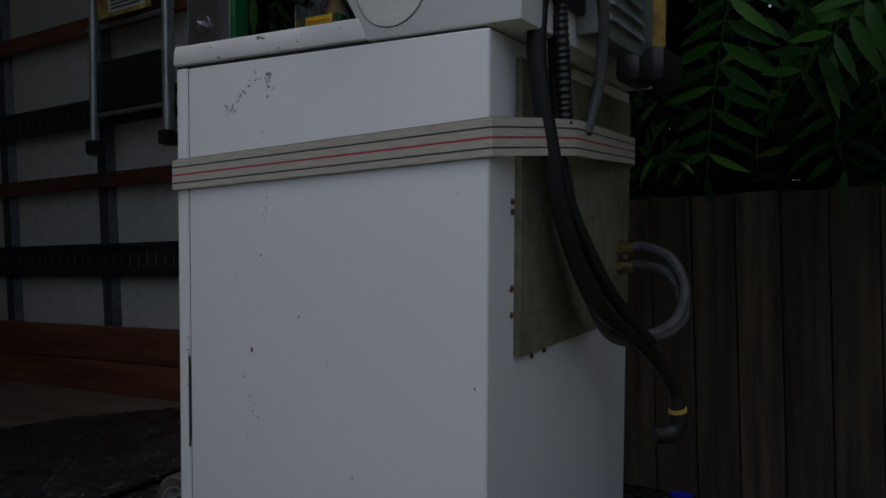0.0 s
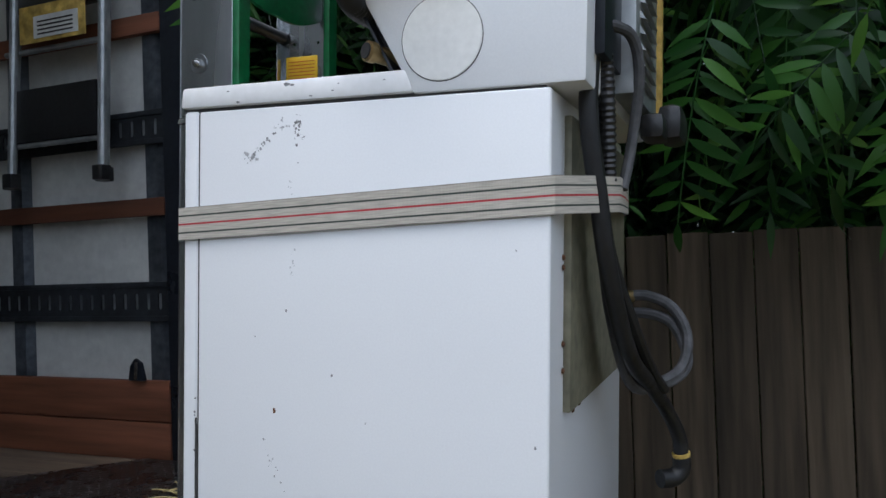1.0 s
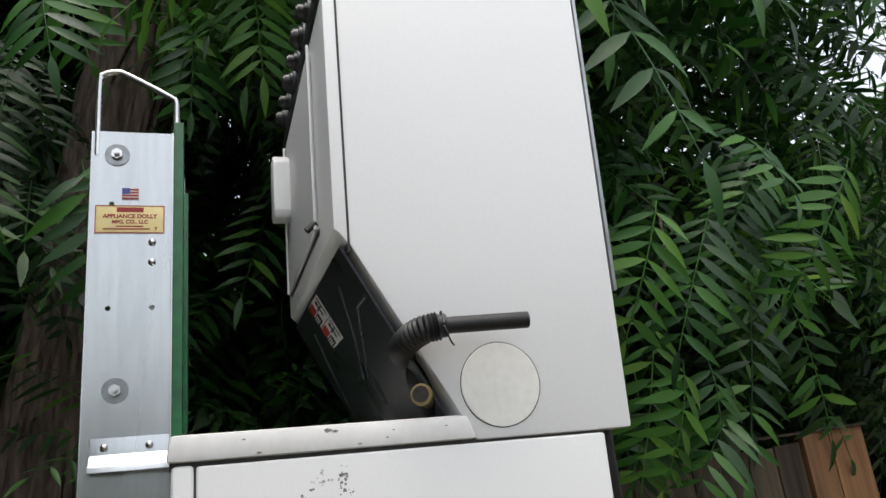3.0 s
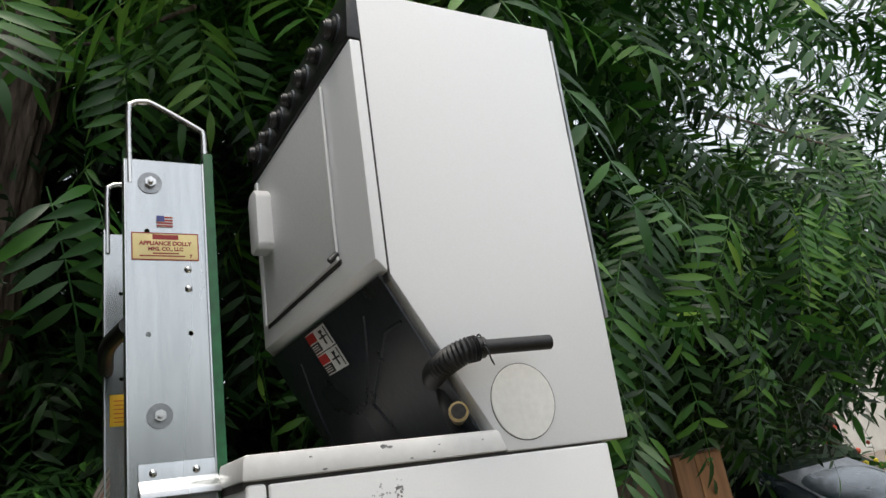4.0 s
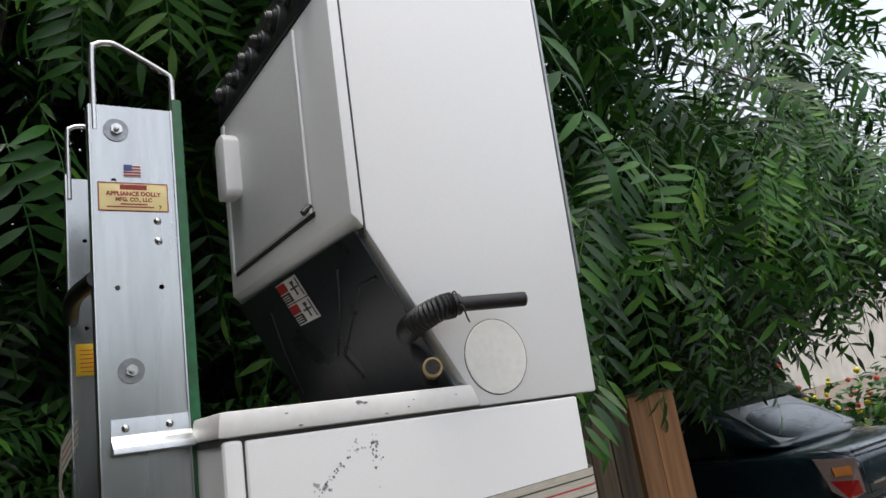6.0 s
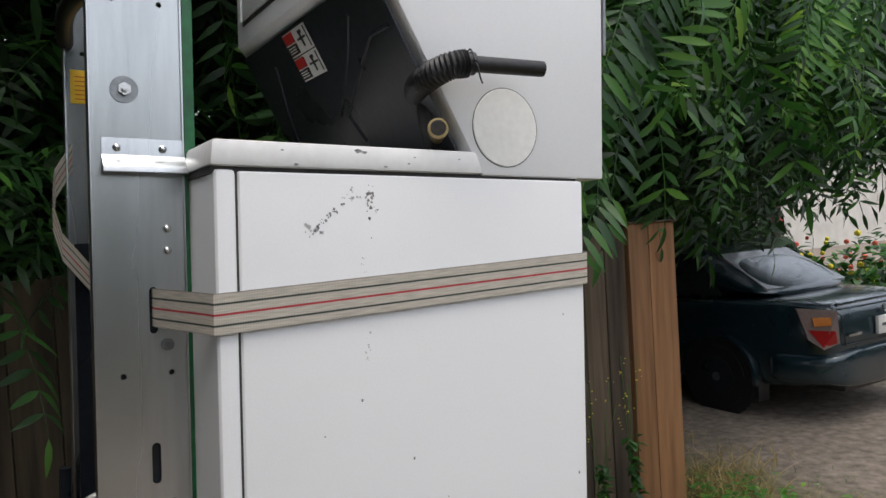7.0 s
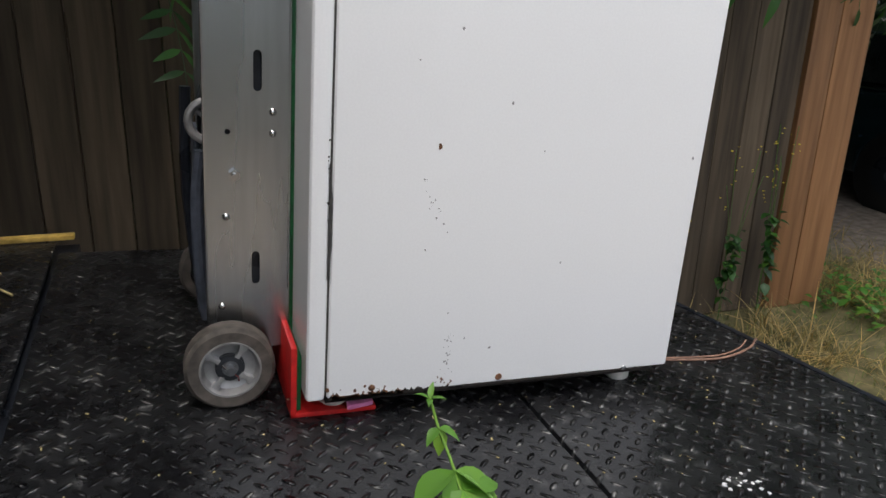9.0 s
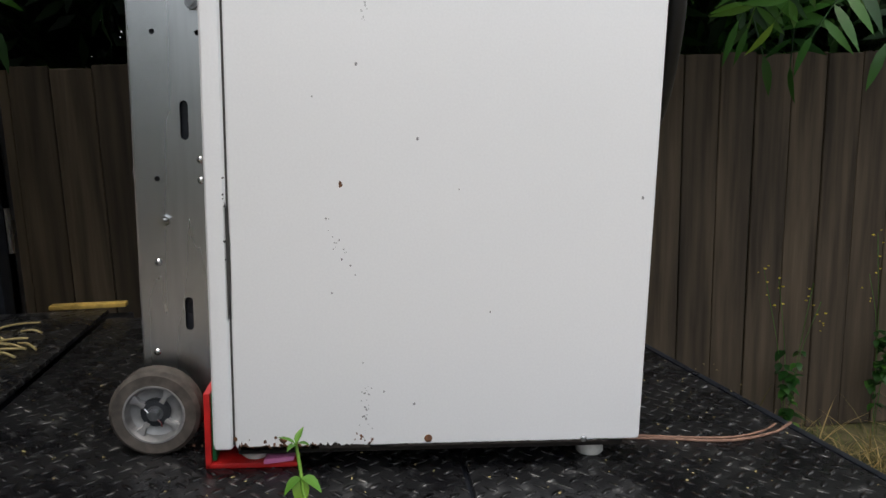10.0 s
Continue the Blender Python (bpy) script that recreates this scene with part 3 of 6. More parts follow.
for z0, z1 in ((0.468, 0.602), (1.07, 1.185)):
    zc = (z0 + z1) / 2
    holes = [slot_shape(-0.90 - k * 0.0508, zc - 0.028, zc + 0.028, 0.014) for k in range(60)]
    bm = perforated([(TX0 + 1.2, z0 + 0.018), (TX1 - 0.15, z0 + 0.018), (TX1 - 0.15, z1 - 0.018), (TX0 + 1.2, z1 - 0.018)], holes, TW - 0.014, TW - 0.011)
    part("track_rail", bm, ETRACK, wall, "dark slotted cargo track rail", smooth=False)
    part("track_lip", box(TX0 + 1.2, TX1 - 0.15, TW - 0.02, TW - 0.004, z1 - 0.018, z1, 0.003), ETRACK, wall)
    part("track_lip", box(TX0 + 1.2, TX1 - 0.15, TW - 0.02, TW - 0.004, z0, z0 + 0.018, 0.003), ETRACK, wall)
    part("track_back", box(TX0 + 1.2, TX1 - 0.15, TW - 0.004, TW - 0.001, z0 + 0.005, z1 - 0.005), GALV, wall)
rear = thing("rear_frame", (TX1, TW, 0), "black steel rear door frame of the truck with red marker lamps", "door frame", kind="structure")
part("rear_post", box(TX1 - 0.15, TX1, TW - 0.025, TW + 0.1, -0.2, 2.4, 0.006), BLACKSTEEL, rear)
part("header", box(TX1 - 0.11, TX1, -1.45, TW - 0.02, 2.2, 2.4, 0.006), BLACKSTEEL, rear)
part("rear_post", box(TX1 - 0.11, TX1, -1.45, -1.33, -0.2, 2.2, 0.006), BLACKSTEEL, rear)
for k in range(5):
    part("marker_lamp", box(TX1 - 0.002, TX1 + 0.008, TW + 0.006, TW + 0.030, 0.490 + 0.027 * k, 0.508 + 0.027 * k, 0.003), MARKER, rear, "red plastic marker lamp")
part("lock_bar", tube([(TX1 + 0.010, TW + 0.03, 0.16), (TX1 + 0.010, TW + 0.03, 0.28)], 0.009, straight=True), CHROME, rear, "bright lock bar")
for nm, b in (("wall_truck_near", box(TX0, TX1 - 0.11, -1.42, -1.36, -0.1, 2.35)), ("wall_truck_front", box(TX0 - 0.06, TX0, -1.42, TW + 0.07, -0.1, 2.35)),
              ("ceiling", box(TX0, TX1 - 0.11, -1.42, TW + 0.07, 2.352, 2.40))):
    single(nm, b, SHEET if nm == "ceiling" else PANELW, "plain off-white truck lining" if nm != "ceiling" else "unseen truck roof, made translucent to brighten the inside", kind="structure")
sill = single("truck_sill", box(-0.71, HINGE + 0.05, -0.45, TW + 0.02, -0.12, -0.014, 0.004), BLACKSTEEL, "black steel sill between truck bed and platform", kind="structure")


# ---- the lift platform and its matting ----
platform = thing("lift_platform", (0.3, 0.2, 0), "black steel lift platform at the truck's rear", "lift platform", kind="structure")
part("deck", prism([(HINGE + 0.06, -0.42), (1.085, -0.42), (0.83, 0.93), (HINGE + 0.06, 0.93)], -0.06, -0.012, axis="z"), BLACKSTEEL, platform)
part("edge_rail", prism([(1.085, -0.42), (1.10, -0.42), (0.845, 0.93), (0.83, 0.93)], -0.08, -0.002, axis="z"), BLACKSTEEL, platform)
on_platform(platform)


def mat_thing(points, z0, z1, label):
    ob = single("rubber_mat", prism(points, z0, z1, 0.002, axis="z"), MAT, label, "rubber mat", "matting on the platform", smooth=False)
    return ob


on_platform(mat_thing([(-0.398, -0.40), (0.382, -0.40), (0.362, 0.90), (-0.435, 0.90)], -0.011, 0.0, "black diamond-tread rubber mat, dusty and scuffed"))
on_platform(mat_thing([(0.39, -0.40), (1.075, -0.40), (0.825, 0.90), (0.37, 0.90)], -0.011, 0.0, "black diamond-tread rubber mat, dusty and scuffed"))
mat_thing([(-1.75, -0.43), (-0.408, -0.43), (-0.445, 0.945), (-0.95, 0.945), (-1.26, 0.62), (-1.6, -0.3)], 0.001, 0.011, "black diamond-tread rubber mat over the truck bed, littered with straw")
tagged(single("edge_strip", box(-0.60, -0.405, 0.955, 0.985, 0.012, 0.024, 0.003), YELLOW, "chipped yellow edge strip at the truck sill"), category="trim", kind="structure")

# ---- the stacked laundry unit ----
AW, AH, DT = 0.65, 0.932, 1.805  # depth front to back, washer height, top
YD = 0.655
unit = thing("laundry_unit", (0.33, 0.33, 0.0), "white stacked washer and dryer, scuffed and rusty along the lower edge", "washer dryer")
body = part("washer_body", box(0.038, AW, 0.0, YD, 0.045, AH, 0.006, 3), WHITE, unit)
part("front_panel", box(0.006, 0.0355, 0.0, YD, 0.042, AH + 0.002, 0.008, 3), WHITE, unit, "white wrapped front panel")
part("seam", box(0.033, 0.041, 0.004, 0.02, 0.05, AH - 0.004), SEAM, unit)
part("seam_gap", prism([(0.0342, 0.24), (0.0392, 0.29), (0.0392, 0.36), (0.0342, 0.41)], -0.0012, 0.003), SEAM, unit, "opened dark seam")
# Base coloured near black for the shade under the cabinet.
part("base", box(0.04, AW - 0.02, 0.02, YD - 0.02, 0.028, 0.05), DARKBASE, unit, "base frame, near black in place of the shaded gap")
part("lid", prism([(0.0, AH + 0.006), (0.438, AH + 0.006), (0.425, AH + 0.042), (0.004, AH + 0.042)], -0.003, YD + 0.003, 0.007), LID, unit, "chipped white lid with rust flecks")
part("gap", box(0.004, AW - 0.01, 0.006, YD - 0.006, AH - 0.004, AH + 0.008), SEAM, unit)
dryer = part("dryer_body", prism([(0.2615, DT), (0.712, DT), (0.699, AH + 0.004), (0.437, AH + 0.004), (0.2615, 1.242)], -0.001, YD + 0.001, 0.006), WHITE, unit)
part("dryer_front", prism([(0.238, 1.69), (0.2595, 1.69), (0.2595, 1.243), (0.246, 1.260), (0.238, 1.266)], -0.002, YD + 0.002, 0.004), WHITE, unit, "white front panel of the dryer")
console = part("console", prism([(0.234, 1.694), (0.262, 1.692), (0.262, DT + 0.001), (0.243, DT + 0.001)], -0.003, YD + 0.003, 0.004), BLACKPLASTIC, unit, "black control panel with knobs")
for k, y in enumerate((0.06, 0.15, 0.24, 0.33, 0.42, 0.51, 0.60)):
    z, r = 1.748, 0.021 if k % 2 == 0 else 0.016
    kn = part("knob", join(cyl((0.243, y, z), (0.227, y, z), r * 1.2, 24, bevel=0.002), cyl((0.229, y, z), (0.213, y, z), r, 20, r * 0.85, bevel=0.003)), BLACKPLASTIC, console, "black turning knob")
    part("ring", cyl((0.2415, y, z), (0.2345, y, z), r * 1.5, 28), TRUCKSTEEL, kn)
# dryer door: a flat leaf in a ridged frame, with a moulded pull
door = part("dryer_door", box(0.231, 0.240, 0.15, 0.60, 1.315, 1.665, 0.004), DOORW, unit, "plain white dryer door")
for a in (box(0.2275, 0.233, 0.138, 0.148, 1.31, 1.672, 0.002), box(0.2275, 0.233, 0.60, 0.61, 1.31, 1.672, 0.002)):
    part("door_ridge", a, WHITE, door)
part("door_gap", box(0.2365, 0.2385, 0.138, 0.612, 1.304, 1.313), SEAM, door)
part("door_handle", prism([(0.50, 1.595), (0.515, 1.612), (0.555, 1.612), (0.57, 1.595), (0.57, 1.475), (0.56, 1.465), (0.51, 1.465), (0.50, 1.475)], 0.194, 0.232, 0.006, axis="x"), WHITE, door, "white moulded pull")
part("hinge_stop", cyl((0.232, 0.143, 1.325), (0.216, 0.143, 1.31), 0.006, 12), BLACKPLASTIC, door)
# slanted underside: dark pressed plate between the side flanges
A, B = Vector((0.256, 0, 1.246)), Vector((0.447, 0, 0.90))
nrm = Vector((-(A.z - B.z), 0, -(B.x - A.x))).normalized()


def under(u, y, lift=0.0):
    """A point on the slanted plate: u from its top to its bottom."""
    q = A.lerp(B, u) + nrm * lift
    return Vector((q.x, y, q.z))


bm = bmesh.new()
rows = []
for i in range(41):
    row = []
    for j in range(81):
        u, y = i / 40, 0.012 + (YD - 0.024) * j / 80
        row.append(bm.verts.new(under(u, y, 0.006)))
    rows.append(row)
for a, b in zip(rows, rows[1:]):
    for j in range(80):
        bm.faces.new((a[j], a[j + 1], b[j + 1], b[j]))
bmesh.ops.recalc_face_normals(bm, faces=bm.faces[:])
bmesh.ops.solidify(bm, geom=bm.faces[:], thickness=0.004)
plate = part("under_plate", bm, BLACKSTEEL, unit, "black pressed steel plate under the dryer")


for line in (((0.098, 0.132), (0.19, 0.172), (0.281, 0.216), (0.476, 0.331)), ((0.213, 0.03), (0.215, 0.098), (0.35, 0.198), (0.488, 0.30), (0.629, 0.282)), ((0.127, 0.503), (0.349, 0.557), (0.62, 0.60))):
    part("crease", tube([under(u, y, 0.0098) for u, y in line], 0.0036, 8, straight=True), BLACKSTEEL, plate, "pressed crease")


def slant_tile(name, u0, u1, y0, y1, lift, material, parent):
    bm = bmesh.new()
    lo = [bm.verts.new(under(u, y, lift)) for u, y in ((u0, y0), (u0, y1), (u1, y1), (u1, y0))]
    hi = [bm.verts.new(under(u, y, lift + 0.001)) for u, y in ((u0, y0), (u0, y1), (u1, y1), (u1, y0))]
    bm.faces.new(lo)
    bm.faces.new(hi[::-1])
    for k in range(4):
        bm.faces.new((lo[k], hi[k], hi[(k + 1) % 4], lo[(k + 1) % 4]))
    bmesh.ops.recalc_face_normals(bm, faces=bm.faces[:])
    return part(name, bm, material, parent, smooth=False)


for u0 in (0.018, 0.142):
    st = slant_tile("warning_label", u0, u0 + 0.118, 0.29, 0.40, 0.0125, LABELWHITE, plate)
    st["label"] = "white, red and black warning label"
    slant_tile("label_field", u0 + 0.007, u0 + 0.055, 0.352, 0.396, 0.0145, LABELRED, st)
    slant_tile("label_field", u0 + 0.062, u0 + 0.111, 0.352, 0.396, 0.0145, INK, st)
    for k in range(3):
        slant_tile("label_bar", u0 + 0.072 + 0.012 * k, u0 + 0.077 + 0.012 * k, 0.358, 0.390, 0.0165, LABELWHITE, st)
    slant_tile("label_field", u0 + 0.010, u0 + 0.108, 0.294, 0.297, 0.0145, INK, st)
    slant_tile("label_field", u0 + 0.030, u0 + 0.095, 0.318, 0.324, 0.0145, INK, st)
    slant_tile("label_field", u0 + 0.050, u0 + 0.060, 0.302, 0.340, 0.0145, INK, st)
    slant_tile("label_field", u0 + 0.018, u0 + 0.034, 0.312, 0.326, 0.0145, INK, st)
# round knock-out plug in the dryer's side
part("plug_ring", cyl((0.4835, 0.002, 1.016), (0.4835, -0.0016, 1.016), 0.0655, 56), SEAM, dryer)
part("knockout_plug", cyl((0.4835, 0.002, 1.016), (0.4835, -0.0028, 1.016), 0.0642, 56, bevel=0.001), PLUG, dryer, "off-white round knock-out plug")
part("side_seam", box(0.2590, 0.2625, -0.0012, 0.02, 1.23, 1.80), SEAM, dryer)
# drain hose: ridged elbow, then a straight tail beside the dryer
drain = thing("drain_hose", (0.40, 0.0, 1.08), "black ridged drain elbow with a straight rubber tail tied by wire", "hose")
part("elbow", tube([(0.385, 0.11, 1.074), (0.356, 0.066, 1.075), (0.338, 0.024, 1.079), (0.338, -0.018, 1.087), (0.354, -0.043, 1.096), (0.378, -0.050, 1.1003)], 0.0192, 16, 10, 0.0028, pitch=0.0095), RUBBER, drain, "ridged elbow")
part("down_hose", tube([(0.372, 0.06, 1.075), (0.366, 0.05, 1.04), (0.376, 0.055, 1.01), (0.40, 0.075, 0.985)], 0.018, 12), RUBBER, drain, "black rubber hose behind the elbow")
part("collar", tube([(0.370, -0.0490, 1.0998), (0.388, -0.0515, 1.1005)], 0.0178, 16, straight=True), RUBBER, drain)
part("tail", tube([(0.372, -0.050, 1.1000), (0.514, -0.062, 1.103)], 0.0125, 18, straight=True), RUBBER, drain, "straight rubber tail")
part("bore_disc", cyl((0.5135, -0.062, 1.103), (0.5148, -0.0622, 1.103), 0.0095, 16), SEAM, drain)
part("wire_tie", tube([(0.379, -0.072, 1.100), (0.382, -0.052, 1.122), (0.383, -0.032, 1.101), (0.379, -0.05, 1.080), (0.378, -0.073, 1.096), (0.386, -0.074, 1.074), (0.392, -0.07, 1.068)], 0.0014, 6, 8), BLACKPLASTIC, drain)
on_platform(drain)
valve = thing("brass_valve", (0.38, 0.03, 1.0), "worn brass hose fitting under the dryer", "fitting")
part("socket", join(cyl((0.394, 0.072, 1.002), (0.358, 0.006, 1.008), 0.014, 20, bevel=0.002), cyl((0.364, 0.017, 1.0072), (0.356, 0.002, 1.0085), 0.0165, 20, bevel=0.002)), BRASS, valve)
# Dark disc on the socket's end, painting the shade of its hole.
part("bore_disc", cyl((0.3562, 0.0024, 1.0085), (0.3550, 0.0002, 1.0087), 0.0125, 20), SEAM, valve)
part("stub", tube([(0.385, 0.055, 0.995), (0.42, 0.12, 0.985)], 0.016, straight=True), BLACKSTEEL, valve)
part("bracket", box(0.372, 0.376, 0.012, 0.03, 1.085, 1.11, 0.001), BRASS, valve)
on_platform(valve)
# feet, screws and marks
for x, y in ((0.06, 0.06), (0.59, 0.06), (0.06, 0.59), (0.59, 0.59)):
    part("foot", join(cyl((x, y, 0.009 if x < 0.2 else 0.0), (x, y, 0.026), 0.022, 20, bevel=0.003), cyl((x, y, 0.02), (x, y, 0.05), 0.008, 10)), NYLON, unit, "white nylon foot")
for x, z, r in ((0.322, 0.055, 0.0065), (0.561, 0.048, 0.0055), (0.108, 0.058, 0.006)):
    part("screw", dome(x, 0.0005, z, r, 0.003), RUST if x < 0.5 else CHROME, body, "rusty hex screw")
random.seed(11)


def fleck(cx, cz, rx, rz, material, name, y=-0.0003, angle=0.0, parent=None):
    """A thin ragged chip or scuff on the side panel."""
    n = 9
    pts = []
    for q in range(n):
        a = 2 * math.pi * q / n
        rr = random.uniform(0.55, 1.15)
        px, pz = rx * rr * math.cos(a), rz * rr * math.sin(a)
        pts.append((cx + px * math.cos(angle) - pz * math.sin(angle), cz + px * math.sin(angle) + pz * math.cos(angle)))
    return part(name, prism(pts, y, 0.001), material, parent or body, smooth=False)


def scatter(cx, cz, dx, dz, count, size, material, angle=0.0):
    bms = []
    for _ in range(count):
        a, b = random.gauss(0, dx), random.gauss(0, dz)
        x, z = cx + a * math.cos(angle) - b * math.sin(angle), cz + a * math.sin(angle) + b * math.cos(angle)
        s = size * random.uniform(0.3, 1.3)
        n = 6
        t = random.uniform(0, 3)
        pts = [(x + s * random.uniform(0.5, 1.2) * math.cos(t + 2 * math.pi * q / n), z + s * random.uniform(0.4, 1.4) * math.sin(t + 2 * math.pi * q / n)) for q in range(n)]
        bms.append(prism(pts, -0.0003, 0.001))
    return join(*bms)


part("scuff", scatter(0.236, 0.886, 0.004, 0.020, 26, 0.0022, SCUFF), SCUFF, body, "dark scuffs in the white paint", smooth=False)
part("scuff", scatter(0.205, 0.898, 0.009, 0.005, 16, 0.002, FAINT), FAINT, body, smooth=False)
part("scuff", scatter(0.166, 0.868, 0.016, 0.002, 22, 0.0018, SCUFF, radians(42)), SCUFF, body, smooth=False)
part("scuff", scatter(0.145, 0.852, 0.007, 0.004, 12, 0.0035, FAINT), FAINT, body, smooth=False)
part("scuff", scatter(0.222, 0.79, 0.006, 0.02, 12, 0.0016, FAINT), FAINT, body, smooth=False)
part("scuff", scatter(0.226, 0.675, 0.004, 0.014, 10, 0.0018, FAINT), FAINT, body, smooth=False)
part("scuff", scatter(0.19, 0.35, 0.004, 0.028, 16, 0.0014, SCUFF, radians(24)), SCUFF, body, smooth=False)
part("rust_stain", scatter(0.228, 0.115, 0.004, 0.026, 26, 0.0014, SCUFF), SCUFF, body, "rust chips", smooth=False)
part("rust_stain", scatter(0.225, 0.058, 0.010, 0.005, 14, 0.0017, RUST), RUST, body, smooth=False)
part("rust_stain", scatter(0.10, 0.055, 0.04, 0.004, 16, 0.0026, RUST), RUST, body, "rusted lower edge", smooth=False)


def ragged(x0, x1, z, low, high, material, name, label=""):
    """A bitten dark edge along the foot of the panel."""
    n = max(6, int((x1 - x0) / 0.0025))
    top = [(x0 + (x1 - x0) * k / n, z + low + (high - low) * max(0.0, 0.35 + noise.noise(Vector((k * 1.13, x0 * 9, 1.7))) + 0.6 * noise.noise(Vector((k * 0.29, 3.1, x0)))) * 0.8) for k in range(n + 1)]
    return part(name, prism([(x0, z - 0.001)] + top + [(x1, z - 0.001)], -0.0006, 0.002), material, body, label, smooth=False)


ragged(0.042, 0.235, 0.0445, 0.0015, 0.011, DARKBASE, "rust_stain", "lower edge eaten by rust")
ragged(0.045, 0.16, 0.0445, 0.0, 0.0165, RUST, "rust_stain")
ragged(0.26, 0.60, 0.0445, 0.0004, 0.004, DARKBASE, "rust_stain")
fleck(0.193, 0.436, 0.004, 0.0055, RUST, "paint_chip")
for x, z, s in ((0.30, 0.50, 0.002), (0.155, 0.555, 0.0012), (0.36, 0.43, 0.001), (0.215, 0.60, 0.002), (0.41, 0.25, 0.0014), (0.18, 0.28, 0.0014), (0.30, 0.11, 0.002), (0.255, 0.13, 0.0015), (0.63, 0.42, 0.002), (0.60, 0.70, 0.0015)):
    fleck(x, z, s, s * 1.4, SCUFF, "paint_chip")
part("scuff", scatter(0.555, 0.99, 0.004, 0.0007, 6, 0.0012, SCUFF, radians(-40)), SCUFF, dryer, smooth=False)
part("seam_chip", scatter(0.0325, 0.40, 0.0004, 0.03, 7, 0.0016, SEAM), SEAM, body, smooth=False)
lidmarks = []
for x, z, s in ((0.10, 0.962, 0.0014), (0.215, 0.966, 0.004), (0.225, 0.964, 0.003), (0.30, 0.95, 0.0015), (0.31, 0.96, 0.0014), (0.39, 0.96, 0.0014), (0.12, 0.943, 0.002), (0.26, 0.944, 0.0018)):
    n = 7
    lidmarks.append(prism([(x + s * random.uniform(0.6, 1.4) * math.cos(2 * math.pi * q / n) * 1.7, z + s * random.uniform(0.4, 1.0) * math.sin(2 * math.pi * q / n)) for q in range(n)], -0.0034, -0.002))
part("lid_chip", join(*lidmarks), SCUFF, unit, "dark chips on the lid", smooth=False)
# the back: panel, louvred box, trim
back = part("back_panel", box(AW - 0.002, AW + 0.012, 0.085, YD - 0.03, 0.455, 0.905, 0.004), KHAKI, unit, "dusty olive sheet-metal back panel")
for y, z in ((0.075, 0.80), (0.075, 0.69), (0.075, 0.675), (0.075, 0.56), (0.075, 0.52), (0.15, 0.447), (0.20, 0.449)):
    part("screw", dome(AW + 0.001, y, z, 0.005, 0.004, (1, 0, 0)), RUST, back)
louvre = part("vent_box", box(0.70, 0.740, 0.20, 0.50, 0.955, 1.35, 0.004), GALV, unit, "louvred galvanised exhaust box at the back")
for k in range(14):
    z = 0.985 + k * 0.026
    part("louvre", prism([(0.740, z), (0.750, z - 0.004), (0.740, z + 0.013)], 0.245, 0.42, 0), GALV, louvre)
part("trim_strip", box(0.70, 0.745, 0.545, 0.575, 0.96, 1.76, 0.003), YELLOW, unit, "faded yellow tape strip")
part("trim_edge", prism([(0.7045, 1.16), (0.7105, 1.16), (0.7185, 1.775), (0.7125, 1.775)], -0.002, 0.006, 0.0008), GALV, unit, "thin metal edge strip")
part("back_cover", box(0.70, 0.716, 0.05, 0.54, 0.985, 1.76, 0.004), BLACKSTEEL, unit, "dark back cover of the dryer")
on_platform(unit)
# hoses and cables at the back
bundle = thing("hose_bundle", (0.70, 0.2, 0.5), "bundle of black hoses and cables hanging at the back", "hose")
part("hose", tube([(0.69, 0.08, 1.00), (0.688, 0.075, 0.90), (0.700, 0.095, 0.78), (0.712, 0.13, 0.66), (0.728, 0.23, 0.53), (0.745, 0.40, 0.45), (0.765, 0.49, 0.39), (0.785, 0.535, 0.33), (0.79, 0.54, 0.285)], 0.0145, 12), RUBBER, bundle, "thick black drain hose")
part("hose_elbow", tube([(0.79, 0.54, 0.29), (0.79, 0.54, 0.262), (0.775, 0.53, 0.247), (0.752, 0.51, 0.247)], 0.018, 12), RUBBER, bundle)
part("tie", cyl((0.789, 0.539, 0.296), (0.790, 0.540, 0.289), 0.018, 20), YELLOW, bundle, "yellow tie band")
part("cable", tube([(0.69, 0.13, 1.02), (0.695, 0.13, 0.90), (0.703, 0.15, 0.72), (0.735, 0.24, 0.57), (0.75, 0.36, 0.485), (0.765, 0.43, 0.44)], 0.011, 10), RUBBER, bundle)
part("ribbed_conduit", tube([(0.705, 0.115, 1.0), (0.708, 0.12, 0.92), (0.708, 0.14, 0.80)], 0.011, 12, 8, 0.0022, pitch=0.008), BLACKPLASTIC, bundle, "ribbed black conduit")
part("grey_cable", tube([(0.70, 0.10, 1.045), (0.735, 0.17, 1.04), (0.745, 0.20, 0.98), (0.73, 0.22, 0.87), (0.72, 0.20, 0.8)], 0.009, 10), GREYHOSE, bundle, "grey flat cable")
for dz, r, rr in ((0.0, 0.011, 1.0), (-0.036, 0.011, 0.82)):
    z = 0.605 + dz
    part("loop_hose", tube([(0.675, 0.555, z), (0.72, 0.555, z + 0.002), (0.77, 0.548, z - 0.02 * rr), (0.80, 0.53, z - 0.075), (0.79, 0.50, z - 0.135 * rr), (0.745, 0.43, z - 0.155 * rr), (0.715, 0.33, z - 0.10), (0.70, 0.22, z + 0.03), (0.695, 0.17, z + 0.14)], r, 10), GREYHOSE, bundle, "grey inlet hose")
    part("coupling", join(cyl((0.655, 0.555, z), (0.672, 0.555, z), 0.016, 6), cyl((0.672, 0.555, z), (0.695, 0.555, z), 0.0125, 14, bevel=0.002)), BRASS, bundle, "brass coupling")
on_platform(bundle)
